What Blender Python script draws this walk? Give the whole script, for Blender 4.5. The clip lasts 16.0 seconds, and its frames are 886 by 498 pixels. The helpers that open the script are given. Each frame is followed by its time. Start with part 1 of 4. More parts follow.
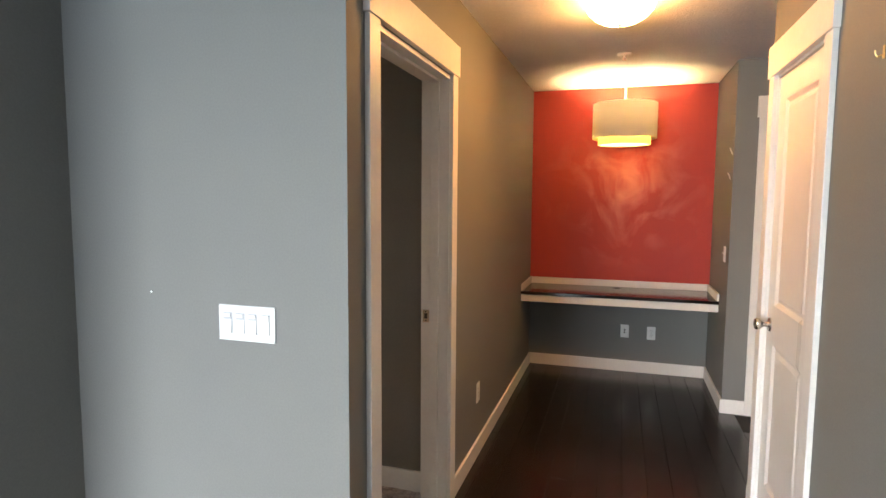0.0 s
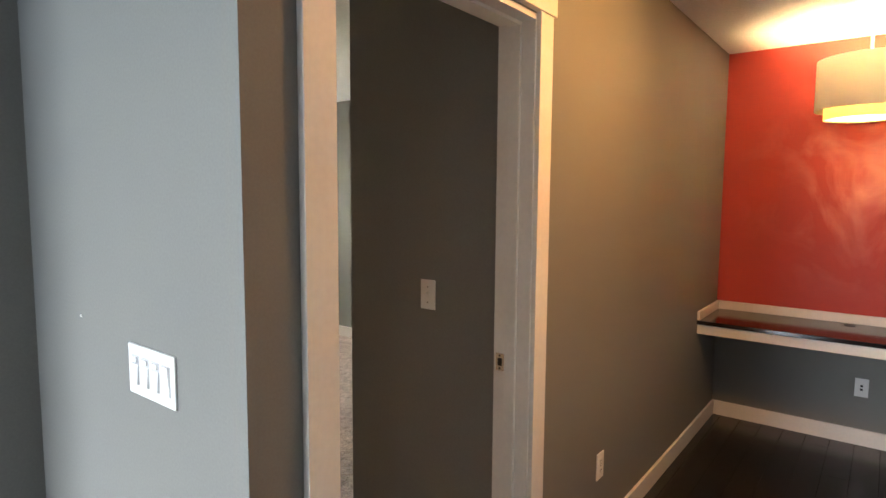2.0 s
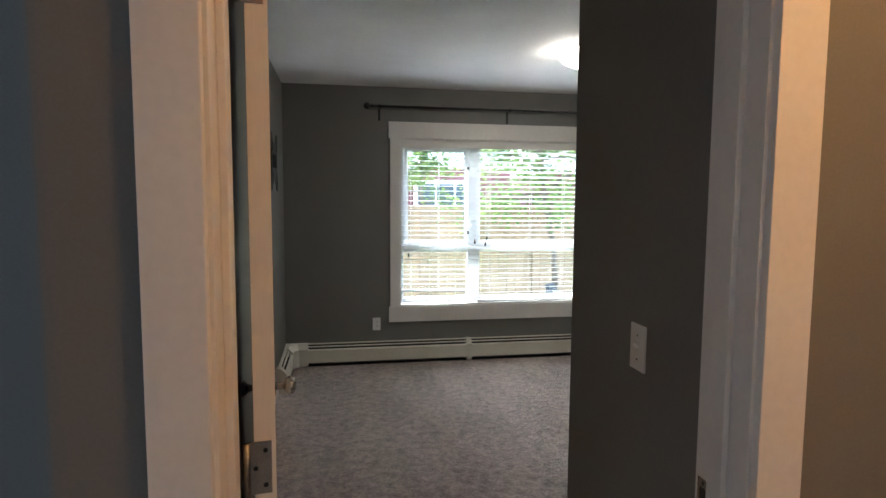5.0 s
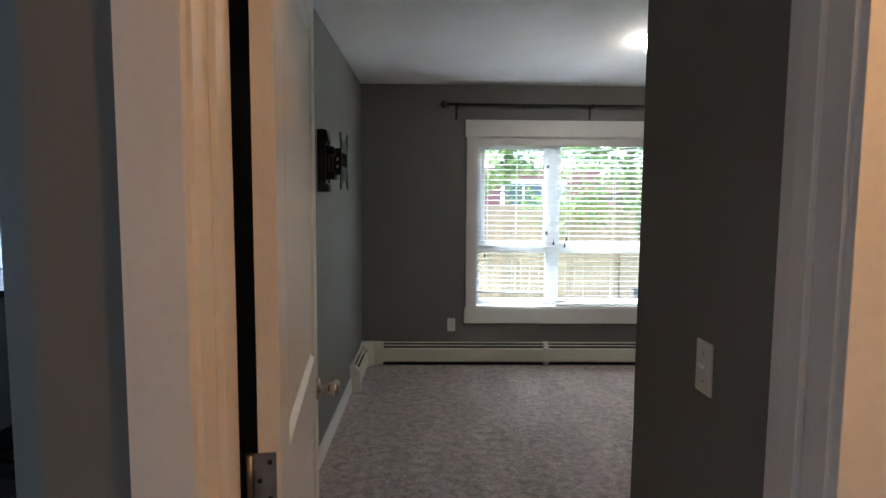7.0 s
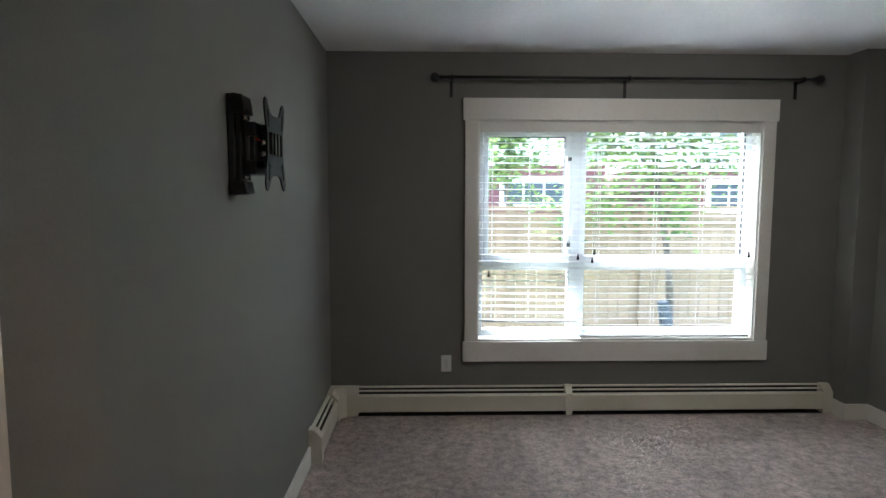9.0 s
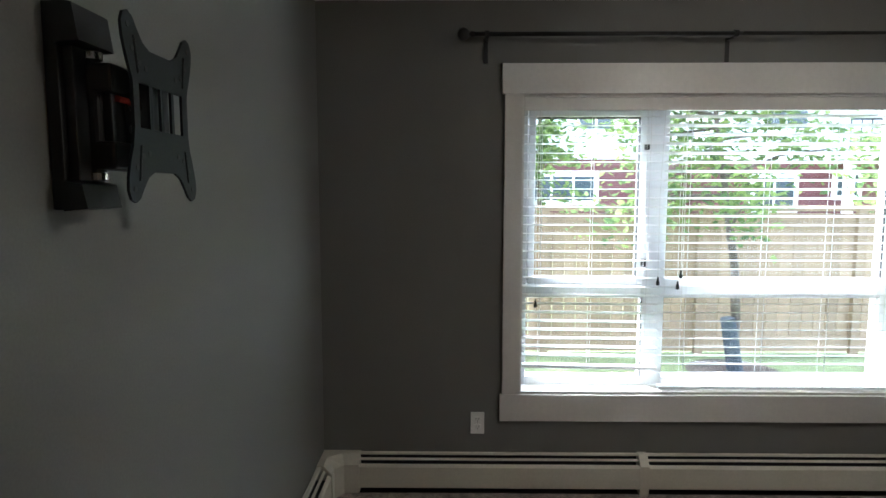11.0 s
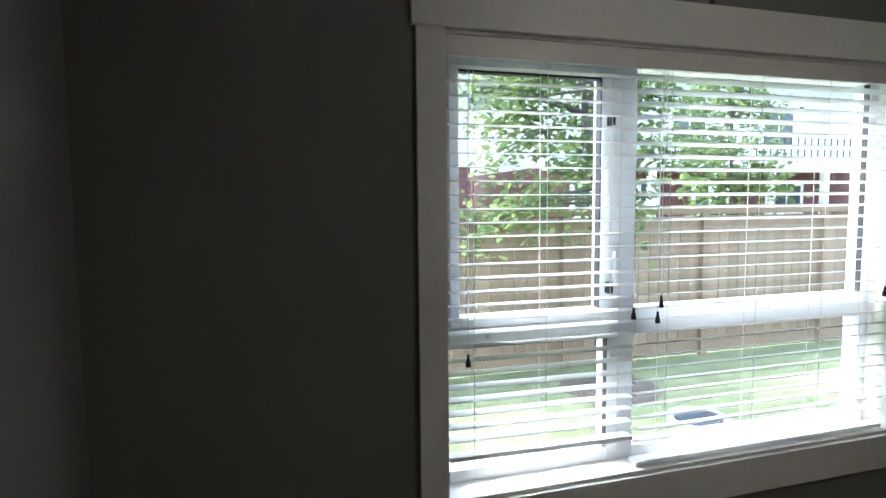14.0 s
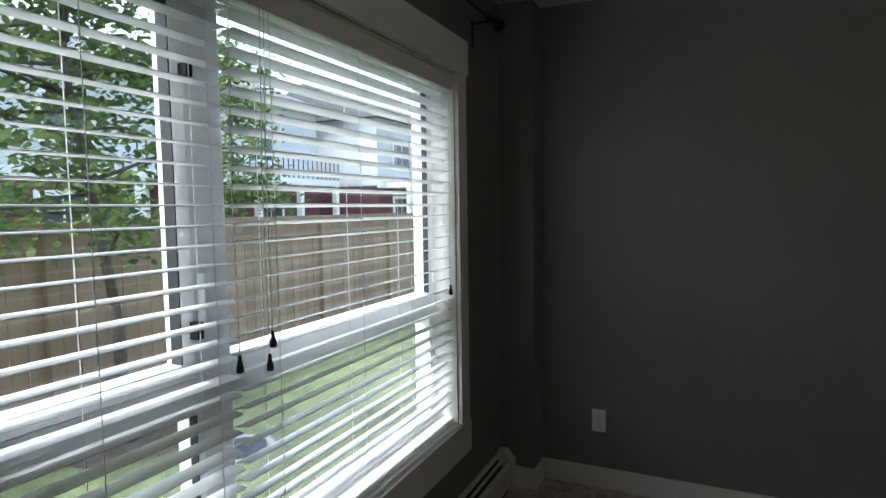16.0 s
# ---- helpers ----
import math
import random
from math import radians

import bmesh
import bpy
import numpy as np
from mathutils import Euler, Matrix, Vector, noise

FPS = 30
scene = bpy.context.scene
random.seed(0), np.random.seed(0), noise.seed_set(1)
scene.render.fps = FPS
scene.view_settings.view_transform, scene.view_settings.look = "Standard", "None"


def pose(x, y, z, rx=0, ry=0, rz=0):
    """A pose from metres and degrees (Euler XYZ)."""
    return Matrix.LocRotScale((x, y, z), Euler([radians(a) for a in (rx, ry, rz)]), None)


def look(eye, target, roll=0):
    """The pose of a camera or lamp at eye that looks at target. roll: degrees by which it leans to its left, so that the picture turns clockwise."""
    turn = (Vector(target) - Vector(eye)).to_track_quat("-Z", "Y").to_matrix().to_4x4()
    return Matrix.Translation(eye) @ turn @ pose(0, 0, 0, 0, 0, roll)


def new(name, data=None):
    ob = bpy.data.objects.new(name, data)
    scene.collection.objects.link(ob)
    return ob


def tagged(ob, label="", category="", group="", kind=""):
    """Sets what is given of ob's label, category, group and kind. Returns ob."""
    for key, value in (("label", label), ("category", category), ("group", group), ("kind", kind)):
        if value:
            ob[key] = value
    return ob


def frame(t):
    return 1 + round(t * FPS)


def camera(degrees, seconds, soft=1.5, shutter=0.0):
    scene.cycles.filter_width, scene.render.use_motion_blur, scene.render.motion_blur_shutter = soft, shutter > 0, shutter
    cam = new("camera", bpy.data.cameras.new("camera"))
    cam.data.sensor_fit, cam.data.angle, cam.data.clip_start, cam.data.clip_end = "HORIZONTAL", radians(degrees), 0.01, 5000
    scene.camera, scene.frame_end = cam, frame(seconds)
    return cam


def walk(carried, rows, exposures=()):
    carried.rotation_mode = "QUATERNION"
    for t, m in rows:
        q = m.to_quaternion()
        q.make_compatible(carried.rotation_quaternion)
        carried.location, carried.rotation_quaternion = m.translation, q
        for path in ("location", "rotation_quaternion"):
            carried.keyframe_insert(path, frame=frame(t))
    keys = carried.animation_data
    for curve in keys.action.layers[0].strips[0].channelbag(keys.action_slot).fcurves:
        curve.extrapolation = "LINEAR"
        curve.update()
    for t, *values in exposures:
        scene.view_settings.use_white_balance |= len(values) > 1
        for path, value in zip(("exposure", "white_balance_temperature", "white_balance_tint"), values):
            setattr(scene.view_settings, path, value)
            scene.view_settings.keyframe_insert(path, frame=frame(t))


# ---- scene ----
cam = camera(75.0, 16.0)
PATH = [
    (0, (-2.152, 0.128, 1.492), (-0.247, 0.712, 1.315), 0.4),
    (0.5, (-1.899, 0.041, 1.487), (0.003, 0.634, 1.31), 0.3),
    (1, (-1.673, -0.006, 1.495), (0.227, 0.593, 1.319), 0.3),
    (1.5, (-1.45, -0.003, 1.484), (0.341, 0.87, 1.306), 0.5),
    (2, (-1.195, -0.009, 1.484), (0.382, 1.207, 1.302), 0.4),
    (2.5, (-0.946, -0.033, 1.495), (0.373, 1.459, 1.317), 0.4),
    (3, (-0.781, -0.025, 1.496), (0.227, 1.693, 1.315), 0.3),
    (3.5, (-0.624, 0.07, 1.462), (0.119, 1.919, 1.283), 0.5),
    (5.8, (-0.115, 0.081, 1.477), (0.056, 2.065, 1.301), 0.4),
    (6, (-0.109, 0.086, 1.478), (0.004, 2.075, 1.3), 0.5),
    (6.5, (-0.097, 0.093, 1.474), (-0.055, 2.085, 1.299), 0.5),
    (7, (-0.087, 0.157, 1.47), (-0.048, 2.149, 1.295), 0.4),
    (7.5, (-0.076, 0.395, 1.472), (-0.039, 2.387, 1.296), 0.3),
    (8, (-0.036, 0.689, 1.465), (-0.001, 2.681, 1.291), 0.2),
    (8.5, (-0.006, 1.015, 1.495), (0.04, 3.006, 1.318), 0.0),
    (9, (-0.032, 1.318, 1.49), (0.018, 3.309, 1.312), 0.1),
    (11.5, (-0.063, 2.51, 1.534), (-0.097, 4.5, 1.336), 0.0),
    (12, (-0.117, 2.657, 1.516), (-0.121, 4.647, 1.319), -0.0),
    (12.5, (-0.125, 2.869, 1.49), (-0.12, 4.862, 1.317), -0.0),
    (13, (-0.168, 3.078, 1.492), (-0.133, 5.07, 1.316), -0.1),
    (13.5, (-0.187, 3.286, 1.49), (0.009, 5.268, 1.308), -0.2),
    (14, (-0.215, 3.497, 1.481), (0.356, 5.407, 1.317), -0.5),
    (14.5, (-0.236, 3.772, 1.443), (0.78, 5.487, 1.283), -0.5),
    (15, (-0.095, 4.011, 1.441), (1.241, 5.492, 1.291), -0.6),
    (15.5, (-0.024, 4.133, 1.431), (1.584, 5.313, 1.292), -0.8),
    (16, (-0.003, 4.213, 1.44), (1.8, 5.066, 1.3), -0.9),
]

EXPOSURES = [(0, 5.15, 6900, 10), (2, 5.35, 6750, 10), (2.9, 5.5, 6450, 10), (3.6, 5.2, 6050, 10), (5.8, 4.3, 5650, 10), (8, 4.4, 5500, 10), (9, 4.35, 5500, 10),
             (11.5, 4.1, 5650, 10), (12.5, 4.0, 5650, 10), (14, 3.45, 5600, 10), (16, 2.32, 5700, 10)]
walk(cam, [(t, look(eye, target, roll)) for t, eye, target, roll in PATH], EXPOSURES)

# world, sun and large lights
world = bpy.data.worlds.new("world")
scene.world = world
world.use_nodes = True
sky = world.node_tree.nodes.new("ShaderNodeTexSky")
sky.sky_type = "NISHITA"
sky.sun_disc = False
sky.sun_elevation = radians(54.5)
sky.sun_rotation = radians(-36.9)
sky.dust_density = 5.0
haze = world.node_tree.nodes.new("ShaderNodeHueSaturation")   # thin white cloud
haze.inputs["Saturation"].default_value = 0.55
world.node_tree.links.new(sky.outputs[0], haze.inputs["Color"])
world.node_tree.links.new(haze.outputs[0], world.node_tree.nodes["Background"].inputs[0])
world.node_tree.nodes["Background"].inputs[1].default_value = 0.15


def lamp(name, kind, energy, colour, m, **more):
    data = bpy.data.lights.new(name, kind)
    data.energy, data.color = energy, colour
    for key, value in more.items():
        if key == "size":
            data.size = value
        elif key == "size_y":
            data.shape = "RECTANGLE"
            data.size_y = value
        elif key == "radius":
            data.shadow_soft_size = value
        elif key == "angle":
            data.angle = radians(value)
    ob = new(name, data)
    ob.matrix_world = m
    return ob


lamp("sun", "SUN", 0.65, (1.0, 0.96, 0.9), look((-6, 8, 14), (0, 0, 0)), angle=14)
# daylight of the living room's patio door, west of the start
lamp("patio_daylight", "AREA", 9.8, (0.62, 0.77, 1.0), look((-6.05, 2.6, 1.42), (0, 2.6, 1.42)), size=2.6, size_y=1.75)
LIGHT_DOME = 2.6
LIGHT_BULB = 2.9

# materials


def nodes_of(name):
    m = bpy.data.materials.new(name)
    m.use_nodes = True
    nt = m.node_tree
    return m, nt, nt.nodes["Principled BSDF"]


def mat(name, colour, rough=0.5, vary=0.08, scale=6.0, fine=120.0, bump=0.1, depth=0.002, metal=0.0, spec=0.5, stretch=(1, 1, 1), island=0.0):
    """A surface with broad blotches and fine grain, in metres."""
    m, nt, b = nodes_of(name)
    n, l = nt.nodes, nt.links
    co = n.new("ShaderNodeTexCoord")
    mp = n.new("ShaderNodeMapping")
    mp.inputs["Scale"].default_value = stretch
    l.new(co.outputs["Object"], mp.inputs[0])
    big = n.new("ShaderNodeTexNoise")
    big.inputs["Scale"].default_value = scale
    big.inputs["Detail"].default_value = 5
    small = n.new("ShaderNodeTexNoise")
    small.inputs["Scale"].default_value = fine
    small.inputs["Detail"].default_value = 3
    l.new(mp.outputs[0], big.inputs["Vector"])
    l.new(mp.outputs[0], small.inputs["Vector"])
    add = n.new("ShaderNodeMath")
    add.operation = "ADD"
    l.new(big.outputs["Fac"], add.inputs[0])
    l.new(small.outputs["Fac"], add.inputs[1])
    last = add.outputs[0]
    if island:
        info = n.new("ShaderNodeObjectInfo")
        mul = n.new("ShaderNodeMath")
        mul.operation = "MULTIPLY_ADD"
        mul.inputs[1].default_value = island
        l.new(info.outputs["Random"], mul.inputs[0])
        l.new(last, mul.inputs[2])
        last = mul.outputs[0]
    ramp = n.new("ShaderNodeMapRange")
    ramp.inputs["From Min"].default_value = 0.78
    ramp.inputs["From Max"].default_value = 1.22 + island
    ramp.inputs["To Min"].default_value = 1 - vary
    ramp.inputs["To Max"].default_value = 1 + vary
    l.new(last, ramp.inputs["Value"])
    mix = n.new("ShaderNodeVectorMath")
    mix.operation = "SCALE"
    mix.inputs[0].default_value = colour
    l.new(ramp.outputs[0], mix.inputs["Scale"])
    l.new(mix.outputs[0], b.inputs["Base Color"])
    rr = n.new("ShaderNodeMapRange")
    rr.inputs["To Min"].default_value = max(0.02, rough - 0.08)
    rr.inputs["To Max"].default_value = min(1, rough + 0.08)
    l.new(big.outputs["Fac"], rr.inputs["Value"])
    l.new(rr.outputs[0], b.inputs["Roughness"])
    b.inputs["Metallic"].default_value = metal
    b.inputs["Specular IOR Level"].default_value = spec
    if bump:
        bp = n.new("ShaderNodeBump")
        bp.inputs["Strength"].default_value = bump
        bp.inputs["Distance"].default_value = depth
        l.new(small.outputs["Fac"], bp.inputs["Height"])
        l.new(bp.outputs[0], b.inputs["Normal"])
    return m


def glow(name, colour, strength):
    m, nt, b = nodes_of(name)
    b.inputs["Base Color"].default_value = (0.9, 0.88, 0.82, 1)
    b.inputs["Emission Color"].default_value = (*colour, 1)
    b.inputs["Emission Strength"].default_value = strength
    return m


def shade_cloth(name, colour, through_part):
    m, nt, b = nodes_of(name)
    n, l = nt.nodes, nt.links
    d, t, mx = n.new("ShaderNodeBsdfDiffuse"), n.new("ShaderNodeBsdfTranslucent"), n.new("ShaderNodeMixShader")
    w = n.new("ShaderNodeTexWave")
    w.inputs["Scale"].default_value = 160
    co = n.new("ShaderNodeTexCoord")
    l.new(co.outputs["Object"], w.inputs["Vector"])
    bp = n.new("ShaderNodeBump")
    bp.inputs["Strength"].default_value = 0.15
    bp.inputs["Distance"].default_value = 0.001
    l.new(w.outputs["Fac"], bp.inputs["Height"])
    l.new(bp.outputs[0], d.inputs["Normal"])
    d.inputs[0].default_value = t.inputs[0].default_value = (*colour, 1)
    mx.inputs[0].default_value = through_part
    l.new(d.outputs[0], mx.inputs[1])
    l.new(t.outputs[0], mx.inputs[2])
    l.new(mx.outputs[0], n["Material Output"].inputs[0])
    return m


def pane_glass(name):
    m, nt, b = nodes_of(name)
    n, l = nt.nodes, nt.links
    tr, gl, mx, fr = n.new("ShaderNodeBsdfTransparent"), n.new("ShaderNodeBsdfGlossy"), n.new("ShaderNodeMixShader"), n.new("ShaderNodeLayerWeight")
    gl.inputs["Roughness"].default_value = 0.02
    tr.inputs[0].default_value = (0.93, 0.96, 0.95, 1)
    pw, sc = n.new("ShaderNodeMath"), n.new("ShaderNodeMath")
    pw.operation, sc.operation = "POWER", "MULTIPLY_ADD"
    pw.inputs[1].default_value = 5
    sc.inputs[1].default_value, sc.inputs[2].default_value = 0.9, 0.03
    l.new(fr.outputs["Facing"], pw.inputs[0])
    l.new(pw.outputs[0], sc.inputs[0])
    l.new(sc.outputs[0], mx.inputs[0])
    l.new(tr.outputs[0], mx.inputs[1])
    l.new(gl.outputs[0], mx.inputs[2])
    l.new(mx.outputs[0], n["Material Output"].inputs[0])
    return m


def leaf_material(name, colour):
    m, nt, b = nodes_of(name)
    n, l = nt.nodes, nt.links
    d, t, mx = n.new("ShaderNodeBsdfDiffuse"), n.new("ShaderNodeBsdfTranslucent"), n.new("ShaderNodeMixShader")
    geo, ramp = n.new("ShaderNodeNewGeometry"), n.new("ShaderNodeValToRGB")
    ramp.color_ramp.elements[0].color = (colour[0] * 0.55, colour[1] * 0.6, colour[2] * 0.7, 1)
    ramp.color_ramp.elements[1].color = (colour[0] * 1.5, colour[1] * 1.35, colour[2] * 1.2, 1)
    l.new(geo.outputs["Random Per Island"], ramp.inputs[0])
    l.new(ramp.outputs[0], d.inputs[0])
    l.new(ramp.outputs[0], t.inputs[0])
    mx.inputs[0].default_value = 0.5
    l.new(d.outputs[0], mx.inputs[1])
    l.new(t.outputs[0], mx.inputs[2])
    l.new(mx.outputs[0], n["Material Output"].inputs[0])
    return m


def red_paint():
    """Red feature wall with pale, glossier noise-shaped patches in the middle."""
    m, nt, b = nodes_of("red_paint")
    n, l = nt.nodes, nt.links
    co = n.new("ShaderNodeTexCoord")
    nz = n.new("ShaderNodeTexNoise")
    nz.inputs["Scale"].default_value = 3.2
    nz.inputs["Detail"].default_value = 6
    nz.inputs["Distortion"].default_value = 1.2
    l.new(co.outputs["Object"], nz.inputs["Vector"])
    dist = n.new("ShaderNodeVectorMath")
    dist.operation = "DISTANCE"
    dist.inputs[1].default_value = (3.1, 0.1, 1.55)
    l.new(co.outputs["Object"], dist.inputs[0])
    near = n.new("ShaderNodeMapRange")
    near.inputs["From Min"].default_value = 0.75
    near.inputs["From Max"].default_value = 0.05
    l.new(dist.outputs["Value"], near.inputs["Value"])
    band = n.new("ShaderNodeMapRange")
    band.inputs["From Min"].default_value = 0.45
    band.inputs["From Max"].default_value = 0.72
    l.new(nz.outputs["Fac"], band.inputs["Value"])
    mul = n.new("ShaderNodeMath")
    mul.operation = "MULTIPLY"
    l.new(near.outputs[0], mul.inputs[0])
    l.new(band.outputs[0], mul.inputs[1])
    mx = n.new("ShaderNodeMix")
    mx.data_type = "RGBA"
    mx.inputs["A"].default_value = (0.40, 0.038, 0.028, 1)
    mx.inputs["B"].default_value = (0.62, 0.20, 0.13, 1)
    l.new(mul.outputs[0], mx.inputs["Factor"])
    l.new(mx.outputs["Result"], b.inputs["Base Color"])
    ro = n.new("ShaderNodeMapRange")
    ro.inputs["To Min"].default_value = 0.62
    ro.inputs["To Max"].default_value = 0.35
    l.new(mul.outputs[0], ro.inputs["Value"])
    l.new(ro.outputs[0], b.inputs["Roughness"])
    f = n.new("ShaderNodeTexNoise")
    f.inputs["Scale"].default_value = 140
    l.new(co.outputs["Object"], f.inputs["Vector"])
    bp = n.new("ShaderNodeBump")
    bp.inputs["Strength"].default_value = 0.2
    bp.inputs["Distance"].default_value = 0.001
    l.new(f.outputs["Fac"], bp.inputs["Height"])
    l.new(bp.outputs[0], b.inputs["Normal"])
    return m


def slat_plastic():
    """White slat that lets a little daylight through."""
    m, nt, b = nodes_of("white_slat")
    n, l = nt.nodes, nt.links
    b.inputs["Roughness"].default_value = 0.38
    co, nz, rp = n.new("ShaderNodeTexCoord"), n.new("ShaderNodeTexNoise"), n.new("ShaderNodeMapRange")
    nz.inputs["Scale"].default_value = 14
    l.new(co.outputs["Object"], nz.inputs["Vector"])
    l.new(nz.outputs["Fac"], rp.inputs["Value"])
    rp.inputs["To Min"].default_value, rp.inputs["To Max"].default_value = 0.76, 0.86
    l.new(rp.outputs[0], b.inputs["Base Color"])
    t, mx = n.new("ShaderNodeBsdfTranslucent"), n.new("ShaderNodeMixShader")
    t.inputs[0].default_value = (0.86, 0.88, 0.86, 1)
    mx.inputs[0].default_value = 0.16
    l.new(b.outputs[0], mx.inputs[1])
    l.new(t.outputs[0], mx.inputs[2])
    l.new(mx.outputs[0], n["Material Output"].inputs[0])
    return m


def carpet_pile():
    """Cut pile: tufts, clumps and broad sweeps of brushed nap."""
    m, nt, b = nodes_of("taupe_carpet")
    n, l = nt.nodes, nt.links
    co = n.new("ShaderNodeTexCoord")

    def noise_at(scale, detail, rough, stretch=(1, 1, 1)):
        mp, nz = n.new("ShaderNodeMapping"), n.new("ShaderNodeTexNoise")
        mp.inputs["Scale"].default_value = stretch
        mp.inputs["Rotation"].default_value = (0, 0, 0.35)
        nz.inputs["Scale"].default_value, nz.inputs["Detail"].default_value, nz.inputs["Roughness"].default_value = scale, detail, rough
        l.new(co.outputs["Object"], mp.inputs[0])
        l.new(mp.outputs[0], nz.inputs["Vector"])
        return nz.outputs["Fac"]

    def span(sock, lo, hi, a, c):
        r = n.new("ShaderNodeMapRange")
        for key, value in (("From Min", lo), ("From Max", hi), ("To Min", a), ("To Max", c)):
            r.inputs[key].default_value = value
        l.new(sock, r.inputs["Value"])
        return r.outputs[0]

    def times(p, q):
        k = n.new("ShaderNodeMath")
        k.operation = "MULTIPLY"
        l.new(p, k.inputs[0])
        l.new(q, k.inputs[1])
        return k.outputs[0]

    tuft = noise_at(85, 4, 0.7)
    clump = noise_at(19, 3, 0.6)
    sweep = noise_at(1.6, 3, 0.5, (2.6, 0.7, 1))
    f = times(times(span(tuft, 0.32, 0.68, 0.55, 1.4), span(clump, 0.3, 0.7, 0.64, 1.32)), span(sweep, 0.35, 0.65, 0.84, 1.14))
    mix = n.new("ShaderNodeVectorMath")
    mix.operation = "SCALE"
    mix.inputs[0].default_value = (0.43, 0.355, 0.325)
    l.new(f, mix.inputs["Scale"])
    l.new(mix.outputs[0], b.inputs["Base Color"])
    b.inputs["Roughness"].default_value = 1.0
    b.inputs["Specular IOR Level"].default_value = 0.1
    b.inputs["Sheen Weight"].default_value = 0.35
    bp = n.new("ShaderNodeBump")
    bp.inputs["Strength"].default_value = 1.0
    bp.inputs["Distance"].default_value = 0.022
    l.new(times(tuft, clump), bp.inputs["Height"])
    l.new(bp.outputs[0], b.inputs["Normal"])
    return m


TAUPE = mat("taupe_paint", (0.183, 0.182, 0.169), 0.62, 0.05, 1.6, 160, 0.2, 0.001, spec=0.35)
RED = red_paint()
TRIM = mat("white_trim_paint", (0.72, 0.70, 0.66), 0.38, 0.03, 3, 60, 0.05, 0.001)
DOORP = mat("white_door_paint", (0.67, 0.645, 0.60), 0.29, 0.03, 2, 200, 0.08, 0.0006, stretch=(1, 1, 0.1))
CEIL = mat("stippled_ceiling", (0.80, 0.795, 0.78), 0.85, 0.05, 2, 90, 0.7, 0.006, spec=0.2)
PLANK = mat("dark_plank", (0.013, 0.009, 0.0075), 0.26, 0.14, 4, 60, 0.10, 0.001, stretch=(0.15, 1, 1), island=0.4)
SUB = mat("dark_joint", (0.008, 0.006, 0.005), 0.7)
CARPET = carpet_pile()
PLASTIC = mat("white_plastic", (0.74, 0.74, 0.72), 0.3, 0.02, 20, 200, 0.0)
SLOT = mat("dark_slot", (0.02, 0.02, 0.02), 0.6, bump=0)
STEEL = mat("brushed_nickel", (0.55, 0.52, 0.48), 0.25, 0.1, 30, 300, 0.05, 0.0005, metal=1.0)
HINGE = mat("dull_nickel", (0.30, 0.28, 0.25), 0.42, 0.15, 30, 300, 0.05, 0.0005, metal=1.0)
BRASS = mat("brass", (0.6, 0.42, 0.18), 0.3, 0.1, 30, 300, 0.05, 0.0005, metal=1.0)
BLACK = mat("black_metal", (0.010, 0.010, 0.010), 0.42, 0.2, 20, 200, 0.1, 0.0005)
GREYM = mat("dark_grey_steel", (0.016, 0.020, 0.021), 0.5, 0.15, 20, 200, 0.1, 0.0005, spec=0.25)
HEATER = mat("cream_enamel", (0.66, 0.63, 0.54), 0.42, 0.04, 3, 80, 0.04, 0.0006)
VINYL = mat("white_vinyl", (0.80, 0.82, 0.83), 0.35, 0.02, 5, 100, 0.0)
SLATM = slat_plastic()
CORD = mat("white_cord", (0.7, 0.7, 0.68), 0.8, bump=0)
GLASS = pane_glass("pane_glass")
DESKTOP = mat("black_gloss_top", (0.012, 0.008, 0.007), 0.12, 0.2, 8, 200, 0.02, 0.0003)
DOME = glow("lit_dome_glass", (1.0, 0.47, 0.14), LIGHT_DOME)
DOME_BED = glow("lit_dome_glass_soft", (1.0, 0.84, 0.64), LIGHT_DOME * 0.6)
SHADE = shade_cloth("beige_shade_cloth", (0.62, 0.56, 0.47), 0.18)
SHADE_IN = shade_cloth("cream_shade_cloth", (0.80, 0.70, 0.42), 0.5)
CREAM = mat("cream_rod", (0.75, 0.70, 0.55), 0.4)
# white paint with the pink of warm kitchen light put into its colour
CAB = mat("pink_lit_white_cabinet", (0.70, 0.57, 0.56), 0.4, 0.03)
TILE = mat("white_tile", (0.78, 0.78, 0.78), 0.2, 0.03)
DARKCAB = mat("grey_green_panel", (0.12, 0.125, 0.11), 0.5, 0.05)
GRASS = mat("lawn", (0.17, 0.20, 0.09), 0.95, 0.35, 3, 60, 0.8, 0.03)
SOIL = mat("mulch", (0.10, 0.075, 0.06), 0.95, 0.4, 8, 60, 0.8, 0.03)
WOOD = mat("fence_wood", (0.28, 0.20, 0.13), 0.85, 0.22, 2, 50, 0.3, 0.003, stretch=(1, 1, 0.12), island=0.6)
BARK = mat("bark", (0.11, 0.09, 0.075), 0.9, 0.3, 8, 60, 0.8, 0.01)
GUARD = mat("trunk_guard", (0.03, 0.04, 0.055), 0.6, 0.1)
LEAF = leaf_material("leaves", (0.15, 0.215, 0.085))
SIDING = mat("burgundy_siding", (0.125, 0.042, 0.045), 0.7, 0.1, 1, 20, 0.1)
PALE = mat("pale_siding", (0.62, 0.64, 0.66), 0.7, 0.06, 1, 20, 0.1)
HTRIM = mat("house_trim", (0.78, 0.78, 0.78), 0.6, 0.03)
WGLASS = mat("dark_window", (0.06, 0.075, 0.09), 0.1, 0.1, bump=0)
ROOF = mat("shingle_roof", (0.12, 0.12, 0.125), 0.9, 0.2, 3, 30, 0.4)
